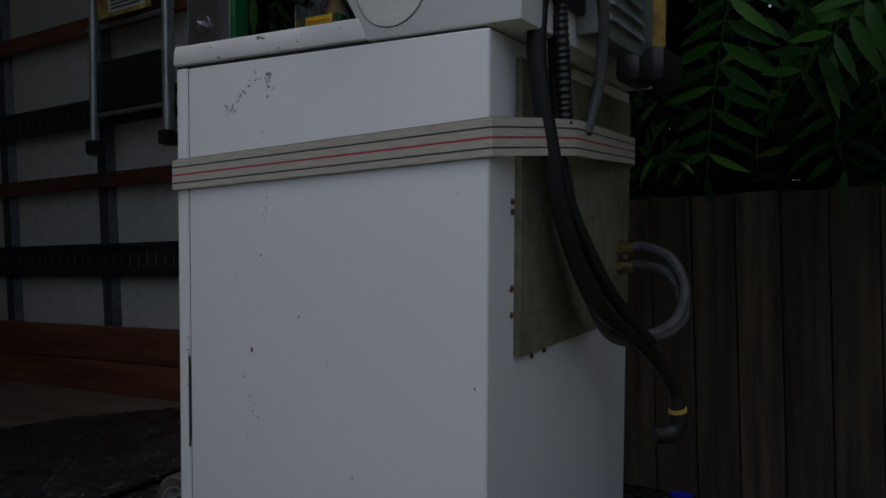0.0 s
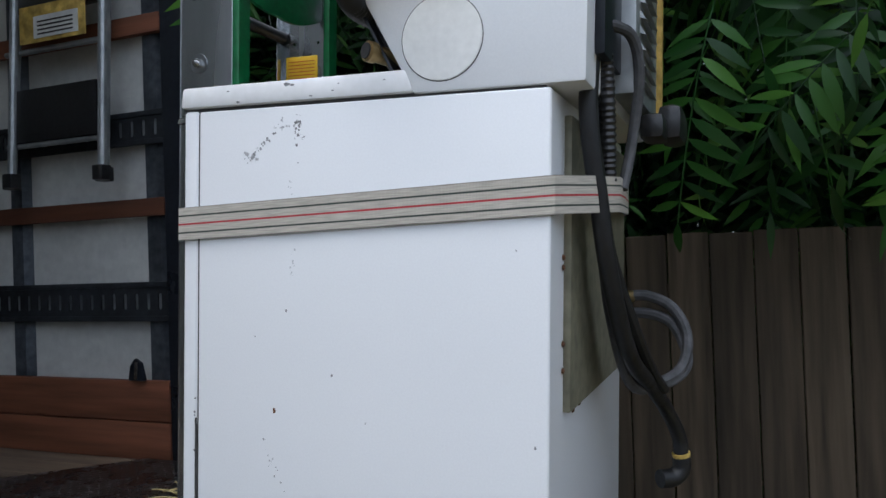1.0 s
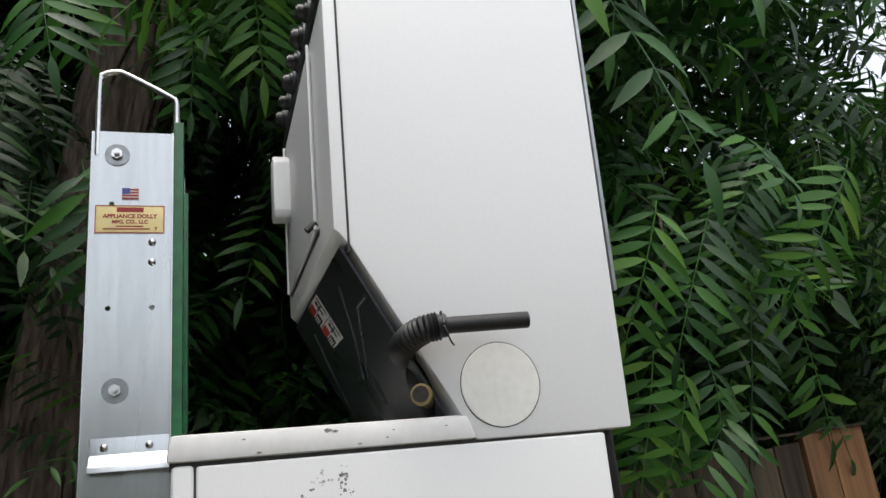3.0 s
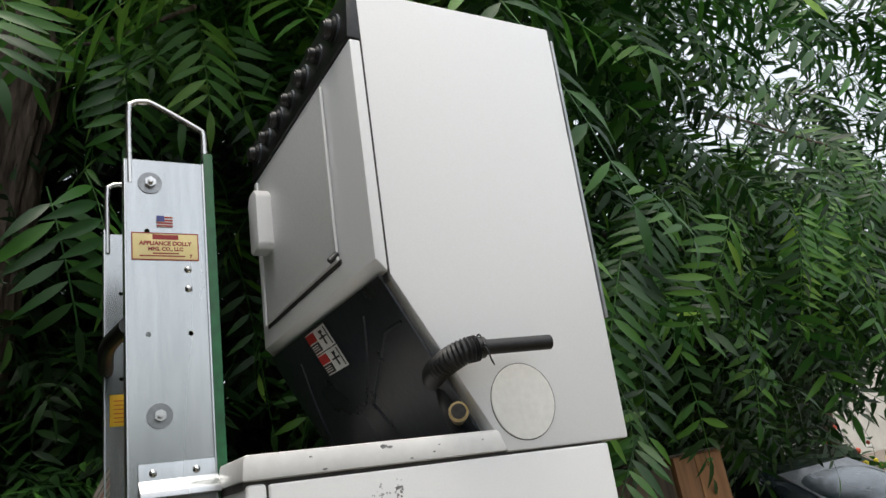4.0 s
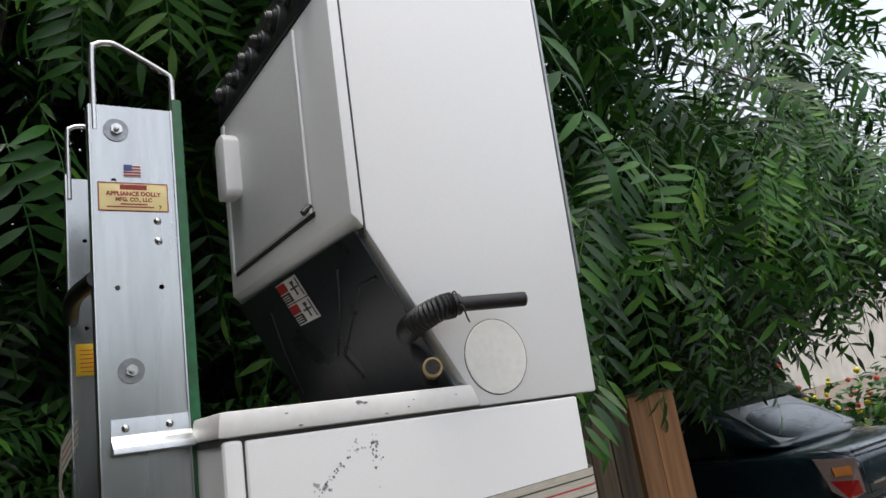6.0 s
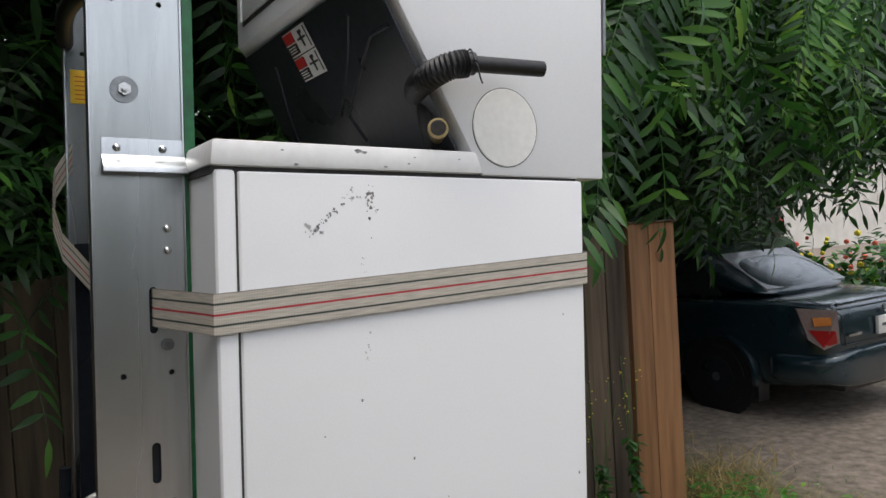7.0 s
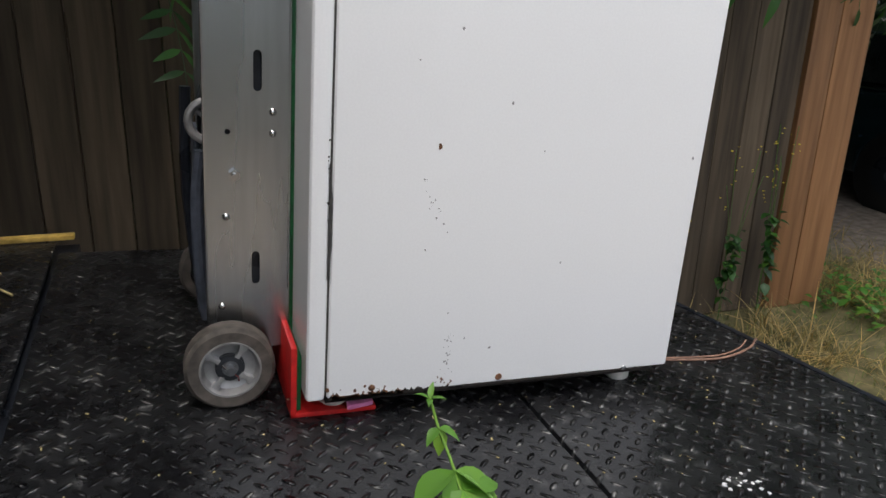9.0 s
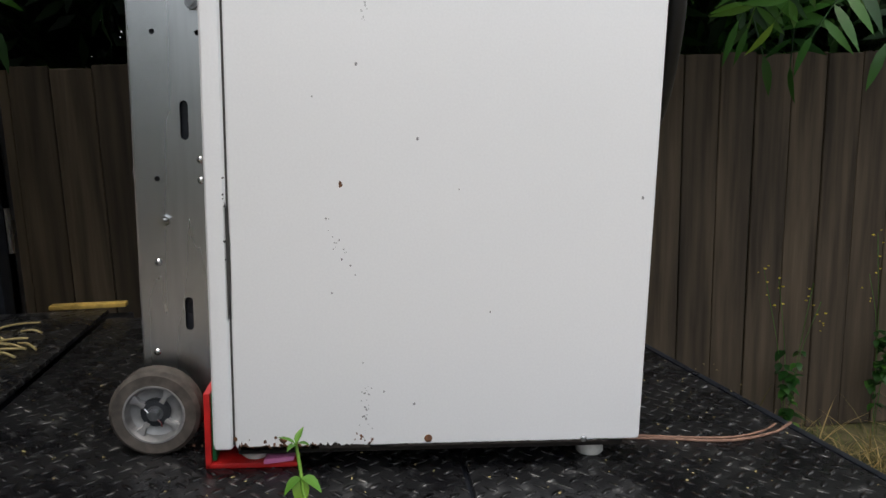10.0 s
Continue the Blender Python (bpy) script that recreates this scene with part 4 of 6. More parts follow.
plugs = single("connector_block", join(box(0.755, 0.80, 0.36, 0.50, 0.90, 0.965, 0.018), box(0.73, 0.775, 0.30, 0.40, 0.895, 0.94, 0.014)), BLACKPLASTIC, "dark taped connector block below the vent box", "connector")
on_platform(plugs)


# ---- the strap round the unit ----
def ribbon(path, width, thick=0.002):
    """A strap on edge along plan points (x, y, z of its upper edge), with the width as v."""
    me_bm = bmesh.new()
    uvl = me_bm.loops.layers.uv.new("UVMap")
    line = []
    for a, b in zip(path, path[1:]):
        a, b = Vector(a), Vector(b)
        k = max(1, int((b - a).length / 0.02))
        line += [a.lerp(b, s / k) for s in range(k)]
    line.append(Vector(path[-1]))
    prev, run = None, 0.0
    for k, q in enumerate(line):
        d = (line[min(k + 1, len(line) - 1)] - line[max(k - 1, 0)]).normalized()
        out = Vector((d.y, -d.x, 0)).normalized() * thick
        dz = Vector((0, 0, width))
        ring = [me_bm.verts.new(p) for p in (q, q + out, q + out - dz, q - dz)]
        if prev:
            run2 = run + (q - line[k - 1]).length
            for j, vv in enumerate(((0, 0), (0, 1), (1, 1), (1, 0))):
                f = me_bm.faces.new((prev[j], prev[(j + 1) % 4], ring[(j + 1) % 4], ring[j]))
                for lp, uu, v in zip(f.loops, (run, run, run2, run2), (vv[0], vv[1], vv[1], vv[0])):
                    lp[uvl].uv = (uu, v)
            run = run2
        prev = ring
    bmesh.ops.recalc_face_normals(me_bm, faces=me_bm.faces[:])
    return me_bm


strap = thing("tie_strap", (0.3, 0, 0.73), "cream woven strap with green and red lines round the washer", "strap")
part("webbing", ribbon([(-0.046, 0.150, 0.772), (-0.046, 0.132, 0.772), (-0.0025, 0.004, 0.769), (0.001, -0.0035, 0.768), (0.645, -0.0035, 0.806), (0.655, 0.0, 0.807),
                        (0.700, 0.08, 0.812), (0.722, 0.15, 0.816), (0.716, 0.24, 0.818), (0.668, 0.63, 0.834), (0.655, YD + 0.004, 0.83), (0.0, YD + 0.004, 0.79), (-0.046, 0.52, 0.78)], 0.0555), STRAP, strap)
part("loose_end", ribbon([(-0.115, 0.49, 1.02), (-0.145, 0.46, 0.97), (-0.152, 0.45, 0.91), (-0.138, 0.46, 0.86), (-0.09, 0.48, 0.80)], 0.05), STRAP, strap, "loose strap end")
on_platform(strap)


# ---- the appliance dolly ----
dolly = thing("appliance_dolly", (-0.06, 0.32, 0), "aluminium appliance dolly with green rails and red toe plate", "dolly")
PX0, PX1, PZ0, PZ1 = -0.124, 0.006, 0.075, 1.482


def bolt(x, y, z, parent, big=True, side=-1):
    if big:
        part("washer", cyl((x, y, z), (x, y + side * 0.002, z), 0.019, 28), ZINC, parent, "zinc washer")
    part("bolt", join(cyl((x, y, z), (x, y + side * 0.009, z), 0.0092, 6), cyl((x, y, z), (x, y + side * 0.017, z), 0.0046, 12, bevel=0.001)), CHROME, parent, "bright hex bolt")


def side_rail(y, side, near):
    """One upright: a perforated channel with turned-in flanges and a green painted bar on its front edge."""
    outline = [(PX0, PZ0), (PX1, PZ0), (PX1, PZ1), (PX0, PZ1)]
    holes = [slot_shape(-0.047, 0.706, 0.774, 0.012), slot_shape(-0.048, 0.488, 0.548, 0.0125), slot_shape(-0.052, 0.186, 0.240, 0.0125)]
    holes += [circle(x, z, 0.0042, 10) for x, z in ((-0.093, 1.355), (-0.094, 1.183), (-0.030, 1.183), (-0.09, 0.648), (-0.024, 0.648), (-0.092, 0.428))]
    rail = part("side_rail", perforated(outline, holes, y, y - side * 0.0035), ALU, dolly, "perforated aluminium upright", smooth=False)
    part("back_flange", box(PX0 - 0.003, PX0, min(y, y - side * 0.03), max(y, y - side * 0.03), PZ0 + 0.02, PZ1, 0.001), ALU, rail)
    ys = sorted((y + side * 0.004, y - side * 0.03))
    part("green_bar", box(PX1 - 0.0054, PX1 + 0.010, ys[0] - 0.0005 * (side < 0), ys[1] + 0.0005 * (side > 0), 0.03, PZ1 + 0.02, 0.0015), GREEN, rail, "green painted front bar")
    part("front_lip", box(PX1 - 0.0085, PX1 - 0.0056, *sorted((y + side * 0.0005, y + side * 0.004)), PZ0 + 0.1, PZ1, 0.001), ALU, rail)
    # Dark sheet added behind the slots so the openings look shaded.
    part("slot_shade_sheet", box(PX0 + 0.008, PX1 - 0.004, *sorted((y - side * 0.010, y - side * 0.013)), 0.10, 0.84), BLACKSTEEL, rail)
    f = y + side * 0.0002
    for x, z in ((-0.031, 1.290), (-0.031, 1.257), (-0.026, 0.858), (-0.026, 0.826), (-0.026, 0.458), (-0.026, 0.426), (-0.096, 0.297), (-0.104, 0.150)):
        part("rivet", dome(x, f, z, 0.0062, 0.0045, (0, side, 0)), CHROME, rail)
    bolt(-0.087, f, 1.440, rail, True, side)
    bolt(-0.080, f, 1.056, rail, True, side)
    bolt(-0.083, f, 0.363, rail, False, side)
    part("hook_bolt", join(cyl((-0.03, f, 0.690), (-0.03, f + side * 0.010, 0.690), 0.009, 20, bevel=0.002), cyl((-0.03, f, 0.690), (-0.03, f + side * 0.014, 0.690), 0.005, 12)), ZINC, rail)
    tab = part("lip_tab", prism([(y + side * 0.0005, 0.987), (y + side * 0.003, 0.987), (y + side * 0.0035, 0.963), (y + side * 0.009, 0.955), (y + side * 0.020, 0.947), (y + side * 0.023, 0.938), (y + side * 0.020, 0.936), (y + side * 0.010, 0.948), (y + side * 0.0005, 0.955)], PX0 + 0.012, PX1 - 0.004, 0.0008, axis="x"), ALU, rail, "bent aluminium lip")
    for x in (-0.092, -0.030):
        part("rivet", dome(x, y + side * 0.003, 0.973, 0.006, 0.005, (0, side, 0)), CHROME, tab)
    yy = y - side * 0.004
    part("handle", tube([(-0.118, yy, 1.44), (-0.118, yy, 1.57), (-0.112, yy, 1.588), (-0.095, yy, 1.594), (-0.075, yy, 1.590), (-0.005, yy, 1.552), (0.003, yy, 1.543), (0.004, yy, 1.53), (0.004, yy, 1.46)], 0.0055, 12, 6), CHROME, rail, "bright bent tube handle")
    return rail


near_rail = side_rail(0.142, -1, True)
far_rail = side_rail(0.50, 1, False)
# label on the near upright
lab = part("maker_label", box(-0.117, -0.013, 0.1405, 0.1418, 1.305, 1.352, 0.0006), CREAM, near_rail, "cream label with red lettering")
for z0, z1, x0, x1 in ((1.3405, 1.3485, -0.085, -0.045), (1.3155, 1.3175, -0.085, -0.045), (1.311, 1.313, -0.105, -0.035)):
    part("label_bar", box(x0, x1, 0.1401, 0.1406, z0, z1), LABELRED, lab, smooth=False)
for b in (box(-0.117, -0.013, 0.1401, 0.1406, 1.3505, 1.352), box(-0.117, -0.013, 0.1401, 0.1406, 1.305, 1.3065), box(-0.117, -0.1155, 0.1401, 0.1406, 1.3065, 1.3505), box(-0.0145, -0.013, 0.1401, 0.1406, 1.3065, 1.3505)):
    part("label_border", b, LABELRED, lab, smooth=False)
letters("label_text", "APPLIANCE DOLLY", 0.0095, Matrix.Translation((-0.065, 0.1403, 1.3305)) @ Matrix.Rotation(radians(90), 4, "X"), LABELRED, lab)
letters("label_text", "MFG. CO., LLC", 0.0085, Matrix.Translation((-0.065, 0.1403, 1.3212)) @ Matrix.Rotation(radians(90), 4, "X"), LABELRED, lab)
letters("label_text", "7", 0.008, Matrix.Translation((-0.026, 0.1403, 1.3095)) @ Matrix.Rotation(radians(90), 4, "X"), LABELRED, lab)
flag = part("flag_decal", box(-0.078, -0.053, 0.1405, 0.1418, 1.362, 1.382, 0.0004), LABELWHITE, near_rail, "small striped flag decal")
for k in range(4):
    part("stripe", box(-0.078, -0.053, 0.1401, 0.1406, 1.363 + k * 0.005, 1.3655 + k * 0.005), LABELRED, flag, smooth=False)
part("canton", box(-0.078, -0.066, 0.1397, 0.1402, 1.372, 1.382), LABELBLUE, flag, smooth=False)
caution = part("caution_label", box(-0.115, -0.03, 0.494, 0.4962, 1.093, 1.153, 0.0004), LABELORANGE, far_rail, "orange caution label")
for k in range(6):
    part("label_bar", box(-0.108, -0.037, 0.4935, 0.4942, 1.100 + k * 0.008, 1.1015 + k * 0.008), RED, caution, smooth=False)
# cross braces: green arched bars between the uprights
for z, sag in ((1.28, 0.06), (0.86, 0.05), (0.42, 0.05)):
    out, inn = [], []
    for k in range(13):
        s = k / 12
        zc = z - sag * 4 * s * (1 - s)
        out.append((0.146 + 0.35 * s, zc + 0.028 + 0.02 * abs(2 * s - 1)))
        inn.append((0.146 + 0.35 * s, zc - 0.028 - 0.02 * abs(2 * s - 1)))
    part("cross_brace", prism(out + inn[::-1], -0.028, -0.018, 0.001, axis="x"), GREEN, dolly, "green arched cross brace")
part("back_grip", tube([(-0.122, 0.15, 1.20), (-0.135, 0.32, 1.205), (-0.122, 0.49, 1.20)], 0.014, 12), BLACKPLASTIC, dolly, "black grip at the back")
# belt winder and its web behind the uprights
reel = part("belt_reel", tube([(-0.114 + 0.031 * math.cos(a), 0.224, 0.43 + 0.031 * math.sin(a)) for a in np.linspace(0, 2 * math.pi, 33)], 0.0072, 10, 1, straight=True), CAST, dolly, "cast belt reel with spokes")
for a in (20, 140, 260):
    part("spoke", tube([(-0.114, 0.224, 0.43), (-0.114 + 0.03 * math.cos(radians(a)), 0.224, 0.43 + 0.03 * math.sin(radians(a)))], 0.0038, 8, straight=True), CAST, reel)
part("reel_hub", cyl((-0.112, 0.212, 0.43), (-0.112, 0.236, 0.43), 0.013, 16), ETRACK, dolly)
part("skid_tube", tube([(-0.128, 0.215, 0.385), (-0.136, 0.215, 0.30), (-0.132, 0.215, 0.16), (-0.124, 0.215, 0.10)], 0.010, 10), BELT, dolly, "skid tube")
part("skid_tube", tube([(-0.145, 0.42, 0.46), (-0.148, 0.42, 0.30), (-0.138, 0.42, 0.16), (-0.128, 0.42, 0.10)], 0.010, 10), BLACKSTEEL, dolly)
part("crawler_belt", box(-0.138, -0.128, 0.235, 0.40, 0.10, 0.40, 0.004), BELT, dolly, "blue-grey crawler belt")


def dolly_wheel(y0, y1, face):
    cx, cz, r = -0.097, 0.069, 0.069
    bm = bmesh.new()
    seg = 48
    prof = [(0.047, y0), (r - 0.006, y0), (r, y0 + 0.006), (r, y1 - 0.006), (r - 0.006, y1), (0.047, y1)]
    rings = [[bm.verts.new((cx + rr * math.cos(2 * math.pi * k / seg), yy, cz + rr * math.sin(2 * math.pi * k / seg))) for k in range(seg)] for rr, yy in prof]
    for a, b in zip(rings, rings[1:] + rings[:1]):
        for k in range(seg):
            bm.faces.new((a[k], a[(k + 1) % seg], b[(k + 1) % seg], b[k]))
    bmesh.ops.recalc_face_normals(bm, faces=bm.faces[:])
    w = part("wheel", bm, TYRE, dolly, "grey rubber tyre on cast rim")
    s = 1 if face < 0 else -1
    f = y0 if face < 0 else y1
    bm = bmesh.new()
    prof = [(0.0478, f + s * 0.003), (0.0470, f - s * 0.0005), (0.0440, f - s * 0.0005), (0.0415, f + s * 0.006), (0.0385, f + s * 0.013), (0.030, f + s * 0.017), (0.020, f + s * 0.017), (0.010, f + s * 0.016)]
    rings = [[bm.verts.new((cx + rr * math.cos(2 * math.pi * k / seg), yy, cz + rr * math.sin(2 * math.pi * k / seg))) for k in range(seg)] for rr, yy in prof]
    for a, b in zip(rings, rings[1:]):
        for k in range(seg):
            bm.faces.new((a[k], a[(k + 1) % seg], b[(k + 1) % seg], b[k]))
    bm.faces.new(rings[-1])
    bmesh.ops.recalc_face_normals(bm, faces=bm.faces[:])
    rim = part("rim", bm, CAST, w, "dished cast aluminium rim")
    for k in range(4):
        a = math.radians(58 + 88 * k)
        ca, sa = math.cos(a), math.sin(a)
        prof = [(0.019, 0.0045), (0.030, 0.003), (0.0365, 0.0065), (0.0425, 0.008), (0.0425, -0.008), (0.0365, -0.0065), (0.030, -0.003), (0.019, -0.0045)]
        part("spoke", prism([(cx + u * ca - v * sa, cz + u * sa + v * ca) for u, v in prof], *sorted((f + s * 0.006, f + s * 0.0165)), 0.0012), CAST, rim)
    part("hub_ring", cyl((cx, f + s * 0.018, cz), (cx, f + s * 0.007, cz), 0.0225, 28, bevel=0.002), ETRACK, rim, "dark greasy hub ring")
    part("hub", join(cyl((cx, f + s * 0.008, cz), (cx, f + s * 0.004, cz), 0.0125, 20, bevel=0.001), cyl((cx, f + s * 0.006, cz), (cx, f - s * 0.006, cz), 0.0085, 18, bevel=0.0015)), ZINC, rim, "steel axle end")
    part("cotter", tube([(cx - 0.013, f - s * 0.002, cz + 0.011), (cx - 0.009, f - s * 0.003, cz + 0.006), (cx + 0.011, f - s * 0.003, cz - 0.011), (cx + 0.012, f - s * 0.003, cz - 0.018)], 0.0015, 6, straight=True), CHROME, rim, "bright split pin")


dolly_wheel(0.078, 0.118, -1)
dolly_wheel(0.524, 0.562, 1)
part("axle", cyl((-0.097, 0.10, 0.069), (-0.097, 0.54, 0.069), 0.008, 14), BLACKSTEEL, dolly)
toe = part("toe_plate", join(box(-0.012, -0.002, 0.030, 0.615, 0.0, 0.120, 0.003), box(-0.012, 0.125, 0.030, 0.615, 0.0, 0.009, 0.003)), RED, dolly, "red painted toe plate")
part("toe_gusset", prism([(-0.0018, 0.012), (0.0045, 0.012), (0.0045, 0.105), (-0.0018, 0.118)], 0.034, 0.14, 0.0008), GREEN, toe, "green painted gusset")
on_platform(dolly)
on_platform(single("plastic_scrap", prism([(0.075, 0.020), (0.12, 0.030), (0.12, 0.055), (0.08, 0.06)], 0.0095, 0.018, 0.003, axis="z"), PINK, "pink plastic scrap on the toe plate", "plastic scrap"))

# ---- small things on the platform and in the truck ----
random.seed(21)
on_platform(single("cord", tube([(0.655, 0.098, 0.003), (0.72, 0.092, 0.003), (0.835, 0.077, 0.003), (0.93, 0.104, 0.003), (0.985, 0.143, 0.003)], 0.0026, 8), CORD, "tan cord lying across the mat", "cord"))
on_platform(single("cord", tube([(0.655, 0.112, 0.003), (0.74, 0.098, 0.003), (0.84, 0.089, 0.003), (0.91, 0.109, 0.003), (0.955, 0.140, 0.003)], 0.002, 8), CORD, "thin tan cord beside another on the mat", "cord"))
smear = []
for k in range(18):
    x, y, q = 0.59 + random.gauss(0, 0.022), -0.28 + random.gauss(0, 0.014), random.uniform(0.0012, 0.0042)
    smear.append(prism([(x + q * random.uniform(0.5, 1.4) * math.cos(a), y + q * random.uniform(0.5, 1.2) * math.sin(a)) for a in (0, 1, 2, 3, 4.1, 5.2)], 0.0002, 0.0012, axis="z"))
on_platform(single("chalk_smear", join(*smear), FAINT, "white chalky smear trodden into the mat", "smear", kind="stuff", smooth=False))
on_platform(single("plastic_clip", prism([(0.70, 0.855), (0.74, 0.85), (0.75, 0.875), (0.71, 0.88)], 0.001, 0.014, 0.003, axis="z"), BLUE, "small blue plastic clip on the mat", "clip"))
for k in range(9):
    x, y, a, l = random.uniform(-0.62, -0.47), random.uniform(0.55, 0.86), random.uniform(-0.8, 0.5), random.uniform(0.05, 0.13)
    p0, p1 = Vector((x - l / 2 * math.cos(a), y - l / 2 * math.sin(a), 0.014)), Vector((x + l / 2 * math.cos(a), y + l / 2 * math.sin(a), 0.016))
    single("straw", tube([p0, (p0 + p1) / 2 + Vector((0, 0.006, 0.004)), p1], 0.0028, 6, 3), STRAW, "dry yellow straw on the black matting", "straw", "loose straw")
bits = bmesh.new()
for k in range(260):
    x, y = random.uniform(-0.39, 1.0), random.uniform(-0.38, 0.5)
    s = random.uniform(0.0008, 0.0024)
    m = pose(x, y, 0.001, random.uniform(-20, 20), random.uniform(-20, 20), random.uniform(0, 360)) @ Matrix.Diagonal((s * random.uniform(1, 2.5), s, s * 0.6, 1))
    bmesh.ops.create_cube(bits, size=1, matrix=m)
on_platform(single("grit", bits, STRAW, "straw and grit specks strewn over the mats", "grit", kind="stuff", smooth=False))

# step ladder hung on the truck wall
lad = thing("step_ladder", (-1.2, 0.86, 1.0), "folded aluminium step ladder with black treads hung on the truck wall", "step ladder")
for x0, x1 in ((-1.49, -1.405), (-1.055, -1.005), (-1.44, -1.385), (-1.025, -0.985)):
    yq = 0.90 if x0 in (-1.49, -1.055) else 0.86
    part("stile", tube([(x0, yq, 0.965), (x1, yq, 1.95)], 0.015, 10, straight=True), GALV, lad, "grey tube stile")
    part("foot", box(x0 - 0.024, x0 + 0.02, yq - 0.022, yq + 0.022, 0.945, 0.995, 0.006), BLACKPLASTIC, lad, "black rubber foot")
part("tread", box(-1.42, -1.045, 0.862, 0.90, 1.10, 1.285, 0.006), RUBBER, lad, "black folded tread")
part("tread", box(-1.40, -1.03, 0.862, 0.90, 1.55, 1.72, 0.006), BLACKPLASTIC, lad)
for z in (1.092, 1.42):
    part("rung", tube([(-1.475, 0.88, z), (-1.02, 0.88, z)], 0.010, 10, straight=True), GALV, lad)
warn = part("warning_label", box(-1.36, -1.06, 0.84, 0.844, 1.432, 1.56, 0.001), YELLOW, lad, "yellow and white warning label")
part("label_field", box(-1.29, -1.09, 0.8365, 0.8398, 1.445, 1.52), LABELWHITE, warn, smooth=False)
for k in range(4):
    part("label_bar", box(-1.27, -1.11, 0.8345, 0.8362, 1.455 + k * 0.014, 1.46 + k * 0.014), INK, warn, smooth=False)
# a buckle stood on the kick board
buck = thing("strap_buckle", (-0.985, TW - 0.02, 0.27), "bright steel ratchet buckle on the kick board", "buckle")
part("frame", prism([(-1.02, 0.27), (-0.95, 0.27), (-0.965, 0.33), (-0.99, 0.345), (-1.01, 0.32)], TW - 0.045, TW - 0.03, 0.003), BLACKSTEEL, buck)
part("lever", prism([(-0.99, 0.275), (-0.975, 0.275), (-0.972, 0.335), (-0.985, 0.335)], TW - 0.05, TW - 0.046, 0.001), CHROME, buck, "bright lever")


# ---- plants ----
def leaflet(length, width, droop=0.25, fold=0.18, n=3):
    """One pointed blade along +x with a folded midrib, as vertices and faces."""
    vs, fs = [(0, 0, 0)], []
    prev = None
    for k in range(1, n + 1):
        t = k / (n + 1)
        w = width * math.sin(math.pi * t ** 0.8) * 0.5
        z = -droop * length * t * t
        i = len(vs)
        vs += [(length * t, w, z + fold * w), (length * t, 0, z), (length * t, -w, z + fold * w)]
        if prev is None:
            fs += [(0, i + 1, i), (0, i + 2, i + 1)]
        else:
            fs += [(prev, prev + 1, i + 1, i), (prev + 1, prev + 2, i + 2, i + 1)]
        prev = i
    vs.append((length, 0, -droop * length))
    j = len(vs) - 1
    fs += [(prev, prev + 1, j), (prev + 1, prev + 2, j)]
    return np.array(vs), fs


def frond(rng, length=0.55, pairs=8, size=0.15, width=0.041, detail=3):
    """A pinnate leaf: a drooping stalk with pairs of pointed blades."""
    V, F = [], []

    def add(vs, fs, m):
        base = sum(len(v) for v in V)
        V.append(vs @ m[:3, :3].T + m[:3, 3])
        F.extend(tuple(i + base for i in f) for f in fs)

    sag = rng.uniform(0.15, 0.5)
    pts = [np.array((length * t, 0, -sag * length * t * t)) for t in np.linspace(0, 1, pairs + 2)]
    w = 0.0022
    st, sf = [], []
    for k, q in enumerate(pts):
        st += [q + (0, w, 0), q + (0, -w, 0), q + (0, 0, -w)]
        if k:
            a, b = 3 * k - 3, 3 * k
            sf += [(a, a + 1, b + 1, b), (a + 1, a + 2, b + 2, b + 1), (a + 2, a, b, b + 2)]
    V.append(np.array(st))
    F.extend(sf)
    for k in range(1, pairs + 2):
        q = pts[k]
        pitch = -math.atan(2 * sag * k / (pairs + 1))
        sc = size * (0.8 + 0.3 * math.sin(math.pi * min(1, (k + 0.5) / (pairs + 1)))) * rng.uniform(0.85, 1.15)
        for side in ((1, -1) if k <= pairs else (0,)):
            vs, fs = leaflet(sc, width * sc / size * rng.uniform(0.85, 1.15), rng.uniform(0.1, 0.35), rng.uniform(0.0, 0.3), detail)
            yaw = side * radians(rng.uniform(56, 66))
            m = Matrix.Translation(Vector(q)) @ Matrix.Rotation(-pitch, 4, "Y") @ Matrix.Rotation(yaw, 4, "Z") @ Matrix.Rotation(radians(rng.uniform(-9, 9)), 4, "X") @ Matrix.Rotation(radians(rng.uniform(0, 14)), 4, "Y")
            add(vs, fs, np.array(m))
    return np.concatenate(V), F


def crown_mesh(name, placed, kinds, material):
    """Many copies of a few leaf shapes joined in one mesh; placed: (kind, matrix)."""
    verts, loops, starts, totals, base, at = [], [], [], [], 0, 0
    flat = []
    for v, f in kinds:
        flat.append((v, np.concatenate([np.array(q) for q in f]), np.array([len(q) for q in f])))
    for kind, m in placed:
        v, lp, tot = flat[kind]
        m = np.array(m)
        verts.append(v @ m[:3, :3].T + m[:3, 3])
        loops.append(lp + base)
        totals.append(tot)
        base += len(v)
    verts, loops, totals = np.concatenate(verts), np.concatenate(loops), np.concatenate(totals)
    starts = np.concatenate([[0], np.cumsum(totals)[:-1]])
    me = bpy.data.meshes.new(name)
    me.vertices.add(len(verts))
    me.vertices.foreach_set("co", verts.astype(np.float32).ravel())
    me.loops.add(len(loops))
    me.loops.foreach_set("vertex_index", loops.astype(np.int32))
    me.polygons.add(len(totals))
    me.polygons.foreach_set("loop_start", starts.astype(np.int32))
    me.polygons.foreach_set("loop_total", totals.astype(np.int32))
    me.materials.append(material)
    me.update(calc_edges=True)
    me.validate()
    return me


